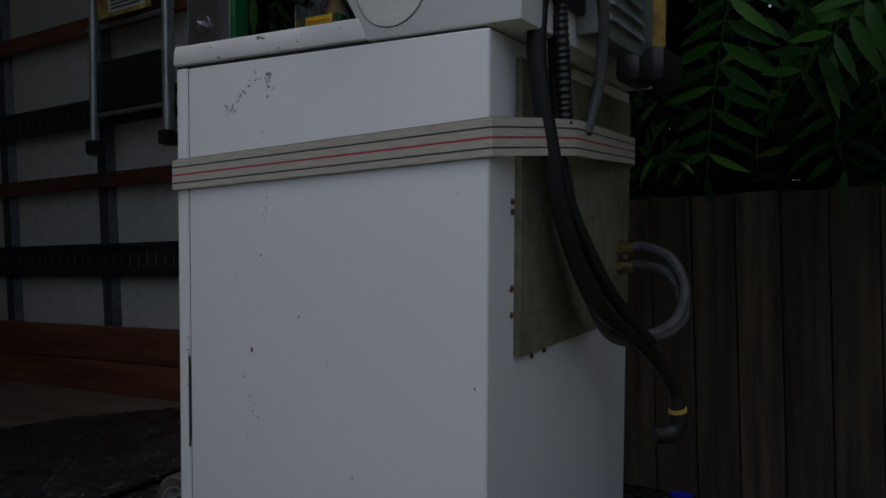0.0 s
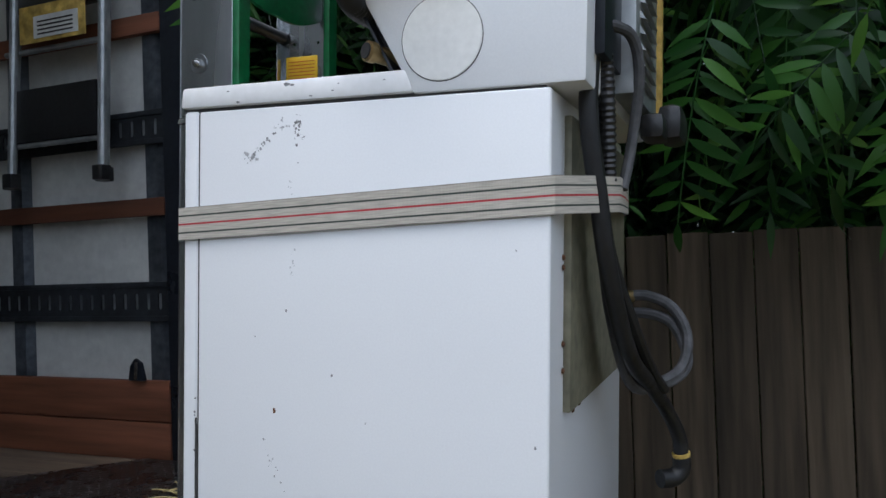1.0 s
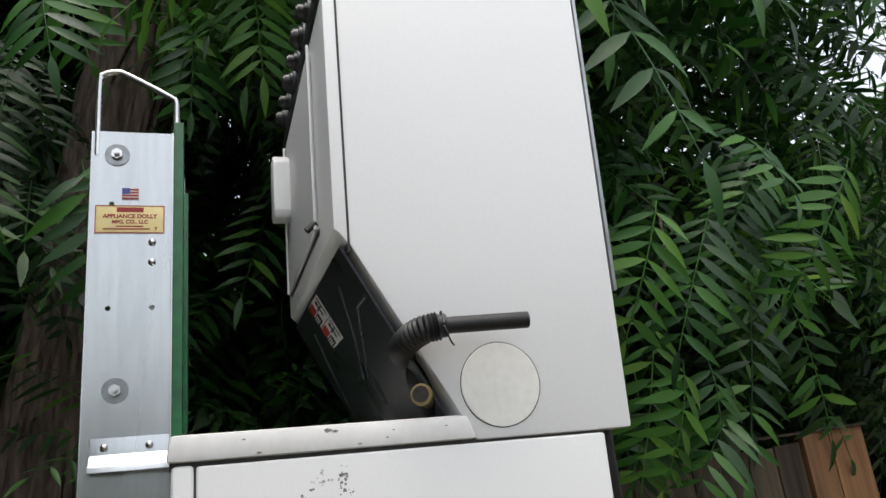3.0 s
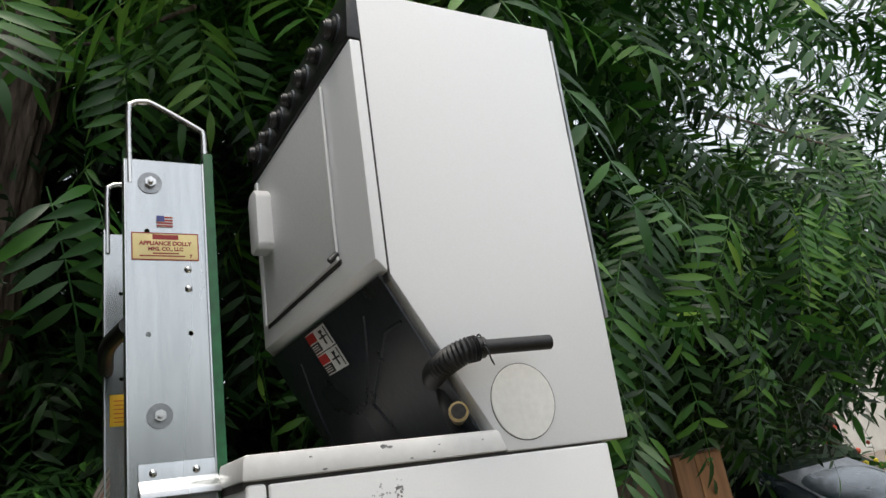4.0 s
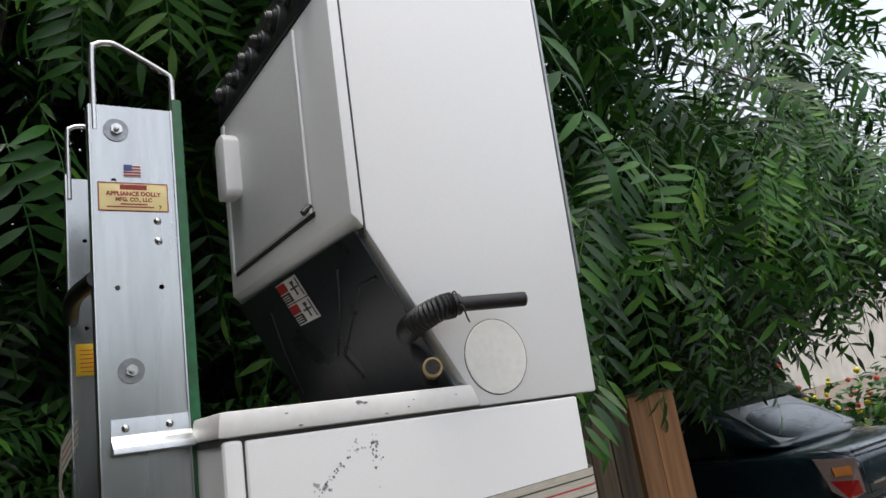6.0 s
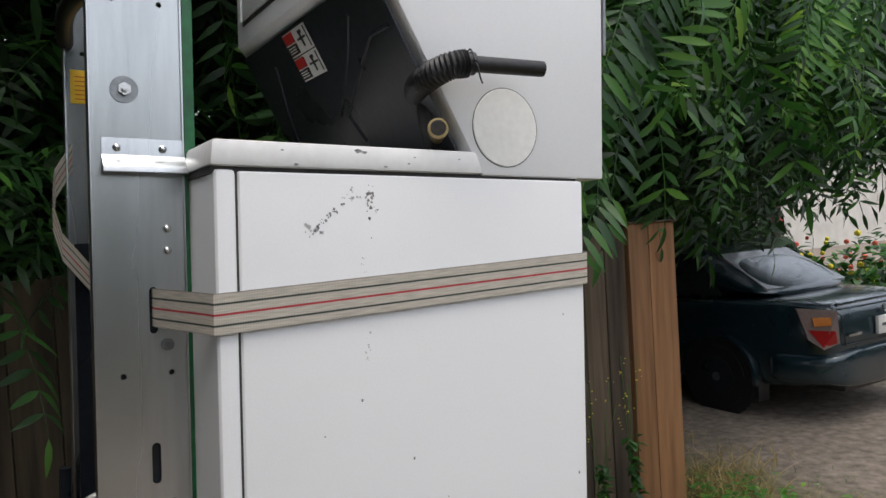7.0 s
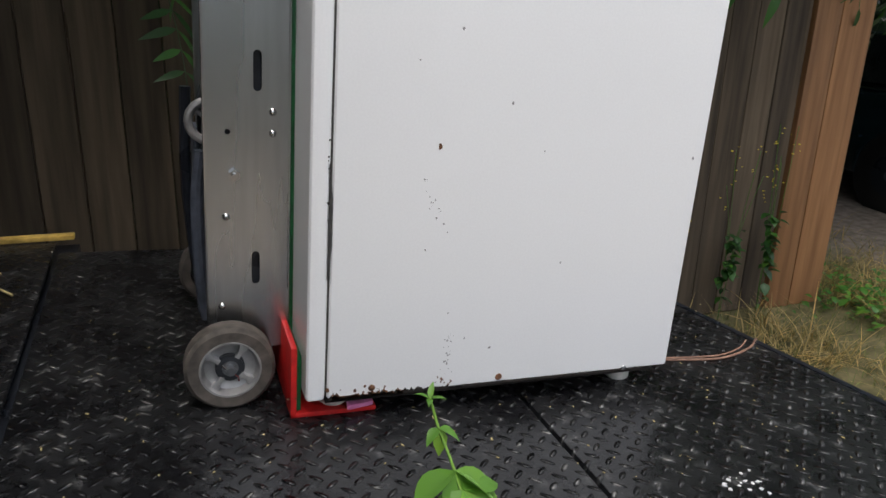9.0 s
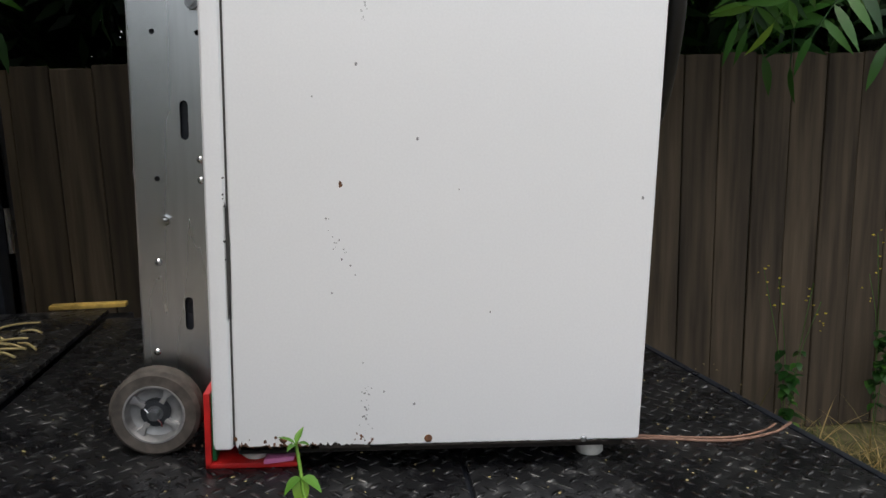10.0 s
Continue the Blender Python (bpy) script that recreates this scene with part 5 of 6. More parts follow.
def crown_part(name, placed, kinds, material, parent, label=""):
    ob = new(name, crown_mesh(name, placed, kinds, material))
    ob.parent = parent
    ob.location = -parent.location
    ob["kind"] = "stuff"
    if label:
        ob["label"] = label
    return ob


def aim(pos, azimuth, elevation, roll, scale):
    return Matrix.Translation(pos) @ Matrix.Rotation(radians(azimuth), 4, "Z") @ Matrix.Rotation(radians(-elevation), 4, "Y") @ Matrix.Rotation(radians(roll), 4, "X") @ Matrix.Diagonal((scale, scale, scale, 1))


rng = random.Random(7)
FRONDS = [frond(rng, rng.uniform(0.55, 0.85), rng.choice((8, 9, 10, 11)), 0.14, 0.028) for _ in range(10)]

FAR_FRONDS = [frond(rng, rng.uniform(0.5, 0.85), rng.choice((6, 7, 8)), 0.16, 0.05, 1) for _ in range(10)]


def fill(count, x, y, z, keep=lambda p: True, face=-90, spread=75, el=(-50, 15), scale=(0.75, 1.25)):
    out = []
    while len(out) < count:
        p = Vector((rng.uniform(*x), rng.uniform(*y), rng.uniform(*z)))
        if not keep(p):
            continue
        out.append((rng.randrange(len(FRONDS)), aim(p, face + rng.gauss(0, spread), rng.uniform(*el), rng.uniform(-30, 30), rng.uniform(*scale))))
    return out


def clumps(p):
    return noise.noise(p * 1.1) + 0.35 * noise.noise(p * 2.7) > -0.05


def boughs(p):
    return noise.noise(p * 0.75 + Vector((3, 1, 0))) + 0.3 * noise.noise(p * 2.3) > 0.12


def trunk_part(points, r, taper, parent, name="trunk"):
    bm = tube(points, r, 14, 10, taper=taper)
    for v in bm.verts:
        v.co += Vector((noise.noise(v.co * 6), noise.noise(v.co * 6 + Vector((9, 0, 0))), 0)) * r * 0.18
    return part(name, bm, BARK, parent)


def ridged_trunk(points, r, taper, parent):
    """A thick stem with long bark ridges and deep furrows."""
    line = smooth_line(points, 26)
    bm, seg, prev = bmesh.new(), 96, None
    for k, q in enumerate(line):
        rad = r * (1 + (taper - 1) * k / (len(line) - 1))
        ring = []
        for j in range(seg):
            a = 2 * math.pi * j / seg
            c = Vector((math.cos(a), math.sin(a), 0))
            v = Vector((c.x * 3.4, c.y * 3.4, q[2] * 1.1)) + Vector((0.5, 0.3, 0)) * noise.noise(Vector((c.x, c.y, q[2] * 2.2)))
            furrow = min(1.0, abs(noise.noise(v)) * 3.2) * 0.6 + min(1.0, abs(noise.noise(v * 2.3 + Vector((7, 1, 0)))) * 3.0) * 0.4
            ring.append(bm.verts.new(Vector(q) + c * rad * (0.90 + 0.16 * furrow + 0.05 * noise.noise(Vector((c.x, c.y, q[2] * 0.9))))))
        if prev:
            for j in range(seg):
                bm.faces.new((prev[j], prev[(j + 1) % seg], ring[(j + 1) % seg], ring[j]))
        prev = ring
    bmesh.ops.recalc_face_normals(bm, faces=bm.faces[:])
    return part("trunk", bm, BARK, parent, "grey-brown bark in long deep ridges")


def off_trunk(p):
    return clumps(p) and (p.z > 1.55 or p.y > 2.9) and not (-1.2 < p.x < 0.45 and p.y < 3.1 and 0.9 < p.z < 4.8 and rng.random() < 0.975)


tree = thing("tree", (-0.85, 3.0, GROUND_Z), "large rough-barked tree with long pinnate leaves over the fence", "tree", "trees behind the fence")
ridged_trunk([(-0.85, 3.1, GROUND_Z), (-0.66, 3.05, 0.8), (-0.42, 3.0, 2.1), (-0.17, 2.98, 3.4), (0.0, 3.0, 4.6), (0.1, 3.0, 5.8)], 0.27, 0.75, tree)
for pts, r in (([(0.05, 2.9, 3.9), (0.6, 2.6, 4.5), (1.4, 2.4, 4.9), (2.2, 2.2, 5.2)], 0.05), ([(-0.2, 2.9, 4.3), (-0.9, 2.6, 4.9), (-1.7, 2.4, 5.4)], 0.05),
               ([(-0.2, 2.7, 4.0), (0.6, 2.2, 4.4), (1.6, 1.7, 4.6)], 0.05)):
    trunk_part(pts, r, 0.3, tree, "limb")
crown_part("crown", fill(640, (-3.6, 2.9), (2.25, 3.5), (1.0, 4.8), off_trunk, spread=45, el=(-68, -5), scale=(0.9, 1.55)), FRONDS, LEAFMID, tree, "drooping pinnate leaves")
crown_part("inner_crown", fill(2600, (-4.8, 4.2), (3.5, 5.6), (-0.4, 5.4), lambda p: clumps(p) and p.z < 5.4 - 1.1 * max(0, p.x - 1.6), scale=(1.0, 1.7)), FAR_FRONDS, LEAFDARK, tree, "inner leaves with shade put into their dark green")
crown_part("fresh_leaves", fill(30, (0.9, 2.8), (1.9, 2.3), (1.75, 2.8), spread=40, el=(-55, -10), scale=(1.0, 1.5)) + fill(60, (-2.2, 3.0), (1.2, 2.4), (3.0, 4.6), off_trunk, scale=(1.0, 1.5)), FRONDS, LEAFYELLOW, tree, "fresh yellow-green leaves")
crown_part("overhang", fill(620, (-3.4, 3.4), (0.8, 2.3), (2.7, 4.8), off_trunk, scale=(1.0, 1.6)), FRONDS, LEAF, tree)
# These two sprays get the paler green in place of light from above.
crown_part("light_overhang", fill(120, (-0.65, 1.6), (0.9, 2.0), (2.7, 3.9), off_trunk, el=(-45, 10), scale=(0.9, 1.4)), FRONDS, LEAFYELLOW, tree, "leaves overhead, sunlight put into a paler green")
crown_part("lit_sprays", fill(75, (-0.6, 1.4), (0.9, 1.8), (2.4, 3.6), off_trunk, el=(-40, 10), scale=(1.0, 1.5)), FRONDS, LEAFYELLOW, tree, "fresh leaves, light put into a paler green")
# Leaves added above the view to shade the fence and the crowns.
crown_part("shade_top_leaves", fill(1900, (-5.0, 3.2), (0.75, 5.0), (5.2, 7.2), lambda p: p.x < 2.2 + 1.0 * noise.noise(p * 0.8) and (p.y > 1.8 or p.x > 1.0), spread=120, el=(-25, 15), scale=(1.5, 2.4)), FAR_FRONDS, LEAFDARK, tree)
# second tree, whose branches hang over the end of the fence
tree2 = thing("tree", (2.6, 3.8, GROUND_Z), "slender tree with pinnate leaves hanging over the fence end", "tree", "trees behind the fence")
trunk_part([(2.2, 3.9, GROUND_Z), (2.15, 3.8, 1.2), (2.3, 3.6, 2.6), (2.6, 3.3, 4.4)], 0.13, 0.4, tree2)
for pts in ([(2.2, 3.7, 1.9), (2.8, 3.1, 2.3), (3.4, 2.5, 2.2), (3.9, 2.1, 1.8)], [(2.3, 3.6, 2.6), (3.0, 3.0, 3.3), (3.9, 2.4, 3.6)], [(2.2, 3.7, 1.5), (2.5, 3.0, 1.9), (2.9, 2.3, 1.8)]):
    trunk_part(pts, 0.035, 0.25, tree2, "limb")


def right_keep(p):
    return clumps(p) and p.z > 0.95 + 0.2 * max(0, p.x - 2.9) + 0.3 * noise.noise((p.x * 2, 0, 3))


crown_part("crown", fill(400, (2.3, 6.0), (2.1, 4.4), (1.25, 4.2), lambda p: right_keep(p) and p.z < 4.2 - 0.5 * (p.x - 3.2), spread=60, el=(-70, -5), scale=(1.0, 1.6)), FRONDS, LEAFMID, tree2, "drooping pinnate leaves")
crown_part("inner_crown", fill(1000, (2.6, 8.5), (3.0, 6.6), (1.1, 3.2), lambda p: p.z > (1.15 if p.x < 3.5 else 1.5 if p.x < 4.8 else 2.1) + 0.2 * noise.noise((p.x * 2, p.y * 2, 2)), scale=(1.0, 1.7)), FAR_FRONDS, LEAFDARK, tree2, "inner leaves with shade put into their dark green")
crown_part("low_leaves", fill(150, (3.35, 4.9), (2.2, 2.9), (1.1, 2.0), lambda p: p.z > (1.2 if p.x < 3.9 else 1.35) + 0.18 * noise.noise((p.x * 3, p.y * 3, 1)), el=(-82, -40), scale=(0.7, 1.1)), FRONDS, LEAFDARK, tree2, "hanging leaves with shade put into their dark green")
crown_part("high_sprays", fill(210, (3.0, 8.5), (1.5, 4.0), (3.9, 6.2), boughs, el=(-60, 10), scale=(1.2, 1.9)), FRONDS, LEAF, tree2)
crown_part("side_sprays", fill(95, (4.6, 7.6), (1.8, 3.2), (2.3, 3.9), boughs, el=(-60, 10), scale=(0.9, 1.4)), FRONDS, LEAF, tree2)
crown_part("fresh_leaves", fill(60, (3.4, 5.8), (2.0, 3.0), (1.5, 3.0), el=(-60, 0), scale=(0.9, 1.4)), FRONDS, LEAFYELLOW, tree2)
# far trees that close the distance
for k, (x, y, s) in enumerate(((-7, 9, 1.0), (-2, 10.5, 1.2), (3.5, 11.5, 1.0), (9.5, 12, 0.75), (14.0, 9.0, 0.7), (17.5, 5.0, 0.6))):
    ft = thing("tree", (x, y, GROUND_Z), "broad leafy tree far beyond the fence", "tree", "far trees")
    trunk_part([(x, y, GROUND_Z), (x + 0.1, y, 1.5), (x, y, 4.5)], 0.22, 0.4, ft)
    crown_part("crown", fill(420, (x - 2.8, x + 2.8), (y - 1.6, y + 1.6), (0.2 if x < 5 else 1.9, 6.2 * s), clumps, spread=120, scale=(1.6, 2.6)), FAR_FRONDS, LEAFDARK, ft)
# thicket that closes the view behind the fence, its leaf colour darkened for shade
thicket = thing("thicket", (-2, 6.5, GROUND_Z), "dense dark thicket of shrubs and young trees behind the fence", "thicket")
part("stem", tube([(-2, 6.6, GROUND_Z), (-1.9, 6.5, 1.5), (-2.1, 6.4, 4.0)], 0.06, 8), BARK, thicket)


def thick_keep(p):
    return p.z < (7.5 if p.x < 0.6 else 7.5 - 1.35 * (p.x - 0.6) if p.x < 4.0 else 2.9) + 0.6 * noise.noise((p.x, p.y, 5))


crown_part("leaves", fill(4000, (-10, 9.5), (5.6, 7.4), (-0.9, 7.8), thick_keep, spread=60, scale=(1.5, 2.6)), FAR_FRONDS, LEAFDARK, thicket, "dense leaves with shade put into their dark green")
# High leaves added over the fence end to hold back sky light.
crown_part("shade_canopy", fill(110, (1.6, 3.4), (1.4, 6.0), (4.4, 6.2), boughs, spread=120, scale=(1.2, 2.0)), FAR_FRONDS, LEAF, tree2)
# Unseen hedge, added to darken metal reflections and shade the unit's back.
hedge = thing("hedge", (0, -8, GROUND_Z), "unseen leafy hedge, added to darken reflections and cut side light", "hedge")
part("stem", tube([(0, -8.2, GROUND_Z), (0.1, -8.1, 1.0), (0, -8.2, 2.6)], 0.06, 8), BARK, hedge)
crown_part("leaves", fill(1300, (-10, 11), (-9.2, -7.4), (-0.9, 2.2), spread=120, scale=(1.4, 2.4)), FAR_FRONDS, LEAFDARK, hedge, "added dark leaves that hold back light")
crown_part("side_leaves", fill(800, (10.5, 12.0), (-9.0, 0.5), (-0.9, 3.4), spread=120, scale=(1.4, 2.4)), FAR_FRONDS, LEAFDARK, hedge, "added dark leaves that hold back light")
# boughs that hang in front of the fence and over the platform
def hung(rows, material, parent, name="leaves", label=""):
    """Long leaves, each from its foot to its tip (x, y, z, x, y, z), face turned outwards."""
    kinds, placed = [], []
    for k, (x0, y0, z0, x1, y1, z1) in enumerate(rows):
        a, b = Vector((x0, y0, z0)), Vector((x1, y1, z1))
        d = b - a
        kinds.append(frond(rng, d.length * 0.93, max(4, round(d.length / 0.058)), 0.145, 0.027, 5))
        ex = d.normalized()
        face = Vector((rng.uniform(-0.5, 0.5), rng.uniform(-0.8, -0.25), 0.75))
        ez = (face - ex * face.dot(ex)).normalized()
        ey = ez.cross(ex)
        placed.append((k, Matrix(((ex.x, ey.x, ez.x, a.x), (ex.y, ey.y, ez.y, a.y), (ex.z, ey.z, ez.z, a.z), (0, 0, 0, 1)))))
    return crown_part(name, placed, kinds, material, parent, label)


def clear_of_unit(p):
    return noise.noise(p * 1.6 + Vector((0, 4, 0))) > -0.2 and p.z > 1.42 + 0.22 * max(0, p.x - 2.4) + 0.25 * noise.noise(Vector((p.x * 2.2, p.y, 1)))


bough = thing("leafy_bough", (1.6, 1.9, 1.9), "low bough of long pinnate leaves hanging before the fence", "bough", "hanging boughs")
part("stem", tube([(2.3, 3.4, 2.5), (2.0, 2.6, 2.35), (1.7, 1.8, 2.0), (1.45, 1.1, 1.66), (1.30, 1.06, 1.64), (0.98, 0.95, 1.45)], 0.007, 8), BARK, bough)
part("twig", tube([(1.9, 2.3, 2.2), (1.72, 1.3, 1.75), (1.55, 0.95, 1.45), (1.42, 0.9, 1.21)], 0.005, 8), BARK, bough)
hung([(1.85, 0.91, 1.58, 1.57, 0.79, 1.20), (1.62, 0.78, 1.51, 1.32, 0.66, 1.10), (1.62, 0.96, 1.07, 1.60, 0.84, 0.76), (1.22, 1.01, 1.18, 0.95, 0.89, 0.92), (0.89, 0.91, 1.25, 0.75, 0.80, 0.72),
      (1.41, 1.11, 1.64, 1.16, 0.99, 1.35), (1.44, 1.01, 0.99, 1.22, 0.89, 0.75), (1.66, 0.96, 0.90, 1.40, 0.84, 0.74), (1.94, 0.81, 1.75, 1.66, 0.69, 1.49)], LEAF, bough, "leaves", "long green pinnate leaves")
hung([(1.35, 0.66, 1.50, 1.16, 0.54, 1.15), (1.42, 0.90, 1.21, 1.23, 0.78, 0.71), (1.46, 0.86, 1.06, 1.36, 0.74, 0.72), (1.32, 1.06, 1.67, 0.97, 0.94, 1.41), (2.09, 0.66, 1.62, 1.76, 0.54, 1.20)], LEAFYELLOW, bough, "fresh_leaves", "fresh light green leaves")
bough = thing("leafy_bough", (2.9, 1.9, 2.2), "arching bough of long pinnate leaves over the fence end", "bough", "hanging boughs")
part("stem", tube([(2.6, 3.3, 2.9), (3.2, 2.6, 3.1), (3.9, 2.0, 2.9), (4.5, 1.6, 2.5)], 0.008, 8), BARK, bough)
part("twig", tube([(3.2, 2.6, 3.1), (3.4, 2.3, 2.8), (3.5, 2.2, 2.4)], 0.005, 8), BARK, bough)
hung([(4.80, 1.73, 2.60, 3.92, 1.60, 1.76), (5.05, 1.59, 2.37, 4.21, 1.46, 1.81), (3.93, 2.02, 2.37, 3.18, 1.89, 1.92), (4.21, 2.31, 1.56, 3.78, 2.18, 1.12), (5.50, 1.59, 2.18, 4.87, 1.46, 1.60), (3.47, 2.17, 2.37, 2.99, 2.04, 1.70)], LEAF, bough, "leaves", "long green pinnate leaves")
hung([(4.46, 1.66, 2.18, 3.68, 1.53, 1.56), (3.90, 2.02, 3.62, 3.10, 1.89, 2.84), (4.90, 1.88, 4.34, 4.24, 1.75, 3.84), (4.21, 1.73, 2.14, 3.70, 1.60, 1.50), (4.99, 1.66, 2.44, 4.43, 1.53, 1.79)], LEAFYELLOW, bough, "fresh_leaves", "fresh light green leaves")
crown_part("side_leaves", fill(110, (0.95, 3.6), (1.15, 2.05), (1.4, 3.3), clear_of_unit, spread=55, el=(-70, -12), scale=(0.9, 1.3)), FRONDS, LEAF, bough)
bough = thing("leafy_bough", (-0.1, 1.6, 2.4), "bough of long pinnate leaves hanging over dolly and platform", "bough", "hanging boughs")
part("stem", tube([(-0.3, 2.8, 3.0), (-0.1, 2.1, 2.9), (0.1, 1.5, 2.6), (0.3, 1.0, 2.43)], 0.008, 8), BARK, bough)
hung([(-0.27, 0.86, 2.25, -0.24, 0.74, 1.99), (-0.15, 0.68, 1.65, -0.09, 0.58, 1.31), (-0.40, 0.66, 1.65, -0.28, 0.56, 1.34), (0.12, 1.26, 2.43, 0.11, 1.14, 2.03), (0.99, 1.36, 2.88, 0.60, 1.24, 2.35), (-0.07, 0.68, 1.69, 0.02, 0.60, 1.43)], LEAF, bough, "leaves", "long green pinnate leaves")
hung([(0.30, 1.01, 2.43, 0.31, 0.89, 2.05), (0.41, 1.06, 2.45, 0.37, 0.94, 2.10), (-0.28, 0.96, 2.52, -0.19, 0.84, 2.05), (0.81, 1.26, 2.81, 0.61, 1.14, 2.29)], LEAFYELLOW, bough, "fresh_leaves", "fresh light green leaves")
crown_part("side_leaves", fill(45, (0.3, 1.5), (1.3, 2.2), (2.1, 3.4), spread=55, el=(-60, -5), scale=(0.8, 1.2)), FRONDS, LEAF, bough)
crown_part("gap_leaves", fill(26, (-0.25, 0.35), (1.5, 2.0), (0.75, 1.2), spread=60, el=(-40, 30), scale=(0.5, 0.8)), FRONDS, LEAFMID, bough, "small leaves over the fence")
crown_part("low_leaves", fill(34, (-0.62, -0.28), (1.2, 1.95), (1.75, 2.5), lambda p: p.x < -0.3 - 0.1 * (p.y - 1.1), spread=50, el=(-70, -20), scale=(0.7, 1.0)), FRONDS, LEAFDARK, bough, "low leaves with shade put into their dark green")
# bramble sprig in front of the platform edge
sprig = thing("bramble_sprig", (0.16, -0.36, -0.3), "fresh green bramble sprig rising over the platform edge", "plant")
on_platform(sprig)
part("stem", tube([(0.17, -0.50, -0.4), (0.168, -0.44, -0.1), (0.165, -0.33, 0.02), (0.160, -0.235, 0.085), (0.150, -0.19, 0.125), (0.142, -0.17, 0.160)], 0.0022, 8), SPRIG, sprig)
bl = [leaflet(0.064, 0.048, 0.25, 0.3, 6), leaflet(0.05, 0.03, 0.5, 0.3, 4), leaflet(0.03, 0.012, 0.3, 0.4, 3)]
pl = []
for p, az, els, ks in (((0.160, -0.235, 0.088), (200, 270, 330), (-15, -40, -20), 1.0), ((0.164, -0.29, 0.055), (190, 260, 350), (-10, -50, -10), 1.15), ((0.166, -0.35, 0.01), (200, 280, 350), (-10, -40, -10), 1.2), ((0.162, -0.26, 0.075), (225, 300, 20), (-30, -20, 0), 0.85), ((0.165, -0.32, 0.03), (170, 240, 310), (0, -30, -25), 1.0)):
    for a, e in zip(az, els):
        pl.append((0, aim(p, a, e, rng.uniform(-20, 20), ks * 1.2)))
pl += [(1, aim((0.150, -0.19, 0.125), 215, -10, 0, 0.55)), (1, aim((0.150, -0.19, 0.125), 330, 0, 0, 0.6)), (1, aim((0.150, -0.19, 0.125), 270, -50, 0, 0.7))]
pl += [(2, aim((0.142, -0.17, 0.158), a, e, 0, 0.8)) for a, e in ((180, 40), (60, 60), (320, 30), (250, 20))]
crown_part("leaves", pl, bl, SPRIG, sprig, "toothed fresh green leaves")
sprig.location.z -= 0.03
# grass and weeds between the platform and the drive
blade = [leaflet(0.13, 0.005, 0.5, 0.5, 3), leaflet(0.08, 0.005, 0.3, 0.5, 2), leaflet(0.22, 0.004, 0.7, 0.5, 3)]


def verge(count, low, high, dry):
    """Blades in tufts over the strip between platform, fence and drive."""
    out = []
    while len(out) < count:
        x, y = rng.uniform(0.9, 5.0), rng.uniform(-2.2, 3.2)
        n = noise.noise(Vector((x * 1.5, y * 1.5, 4))) + 0.5 * noise.noise(Vector((x * 5, y * 5, 2)))
        if y > 2.1 and x < 3.3 or rng.random() < (x - 3.5) / 1.3 or (n < 0.08 if dry else n > 0.25):
            continue
        out.append((rng.choice((0, 1, 1, 2) if dry else (0, 1, 1, 1)), aim((x, y, GROUND_Z), rng.uniform(0, 360), rng.uniform(35, 86), 0, rng.uniform(low, high))))
    return out


tagged(new("grass", crown_mesh("grass", verge(13000, 0.6, 1.5, True), blade, GRASS)), "tufts of dry straw-coloured grass beside the platform", "grass", kind="stuff")
tagged(new("grass", crown_mesh("grass", verge(13000, 0.3, 0.8, False), blade, GREENGRASS)), "short green grass beside the platform", "grass", kind="stuff")
weedleaf = [leaflet(0.05, 0.035, 0.3, 0.3, 3)]
pl = []
for _ in range(330):
    x, y = rng.gauss(3.55, 0.18), rng.gauss(1.95, 0.26)
    pl.append((0, aim((x, y, GROUND_Z + rng.uniform(0.0, 0.12)), rng.uniform(0, 360), rng.uniform(-10, 50), 0, rng.uniform(0.6, 1.4))))
tagged(new("low_weeds", crown_mesh("low_weeds", pl, weedleaf, LEAFYELLOW)), "low broad-leaved weeds at the fence end", "weeds", kind="stuff")


def weed(x, y, h, label="yellow-flowered weed growing up the fence"):
    w = thing("flowering_weed", (x, y, GROUND_Z), label, "weed", "weeds along the fence")
    pl, fl = [], bmesh.new()
    for _ in range(4):
        a, sp = rng.uniform(0, 6.28), rng.uniform(0.05, 0.16)
        tip = Vector((x + sp * math.cos(a), y - abs(sp * math.sin(a)) * 0.6, GROUND_Z + h * rng.uniform(0.75, 1.0)))
        mid = Vector((x + 0.4 * sp * math.cos(a), y - 0.02, GROUND_Z + 0.5 * h))
        part("stem", tube([(x, y, GROUND_Z), mid, tip], 0.0016, 5, 4), LEAF, w)
        for _ in range(5):
            q = tip + Vector((rng.uniform(-0.04, 0.04), rng.uniform(-0.03, 0.03), rng.uniform(-0.14, 0.03)))
            r = rng.uniform(0.004, 0.0085)
            bmesh.ops.create_icosphere(fl, subdivisions=1, radius=r, matrix=Matrix.Translation(q) @ Matrix.Diagonal((1, 1, 0.5, 1)))
        for _ in range(14):
            q = mid.lerp(tip, rng.uniform(-0.95, 0.1))
            pl.append((0, aim(q, rng.uniform(180, 360), rng.uniform(-40, 30), 0, rng.uniform(0.6, 1.5))))
    part("flowers", fl, PETAL, w, "small yellow flowers")
    crown_part("leaves", pl, weedleaf, LEAF, w)


weed(2.10, 2.03, 0.82)
weed(2.55, 2.05, 1.0)
weed(2.8, 2.05, 1.1)


# ---- the parked car ----
CX, CY = 5.42, 2.53  # near side, rear end
car = thing("car", (CX + 0.9, CY + 2.4, GROUND_Z), "dark teal saloon car parked on the drive", "car")


def carpt(u, w, h):
    """u from the rear end forwards, w in from the near side, h above the ground."""
    return Vector((CX + w, CY + u, GROUND_Z + h))


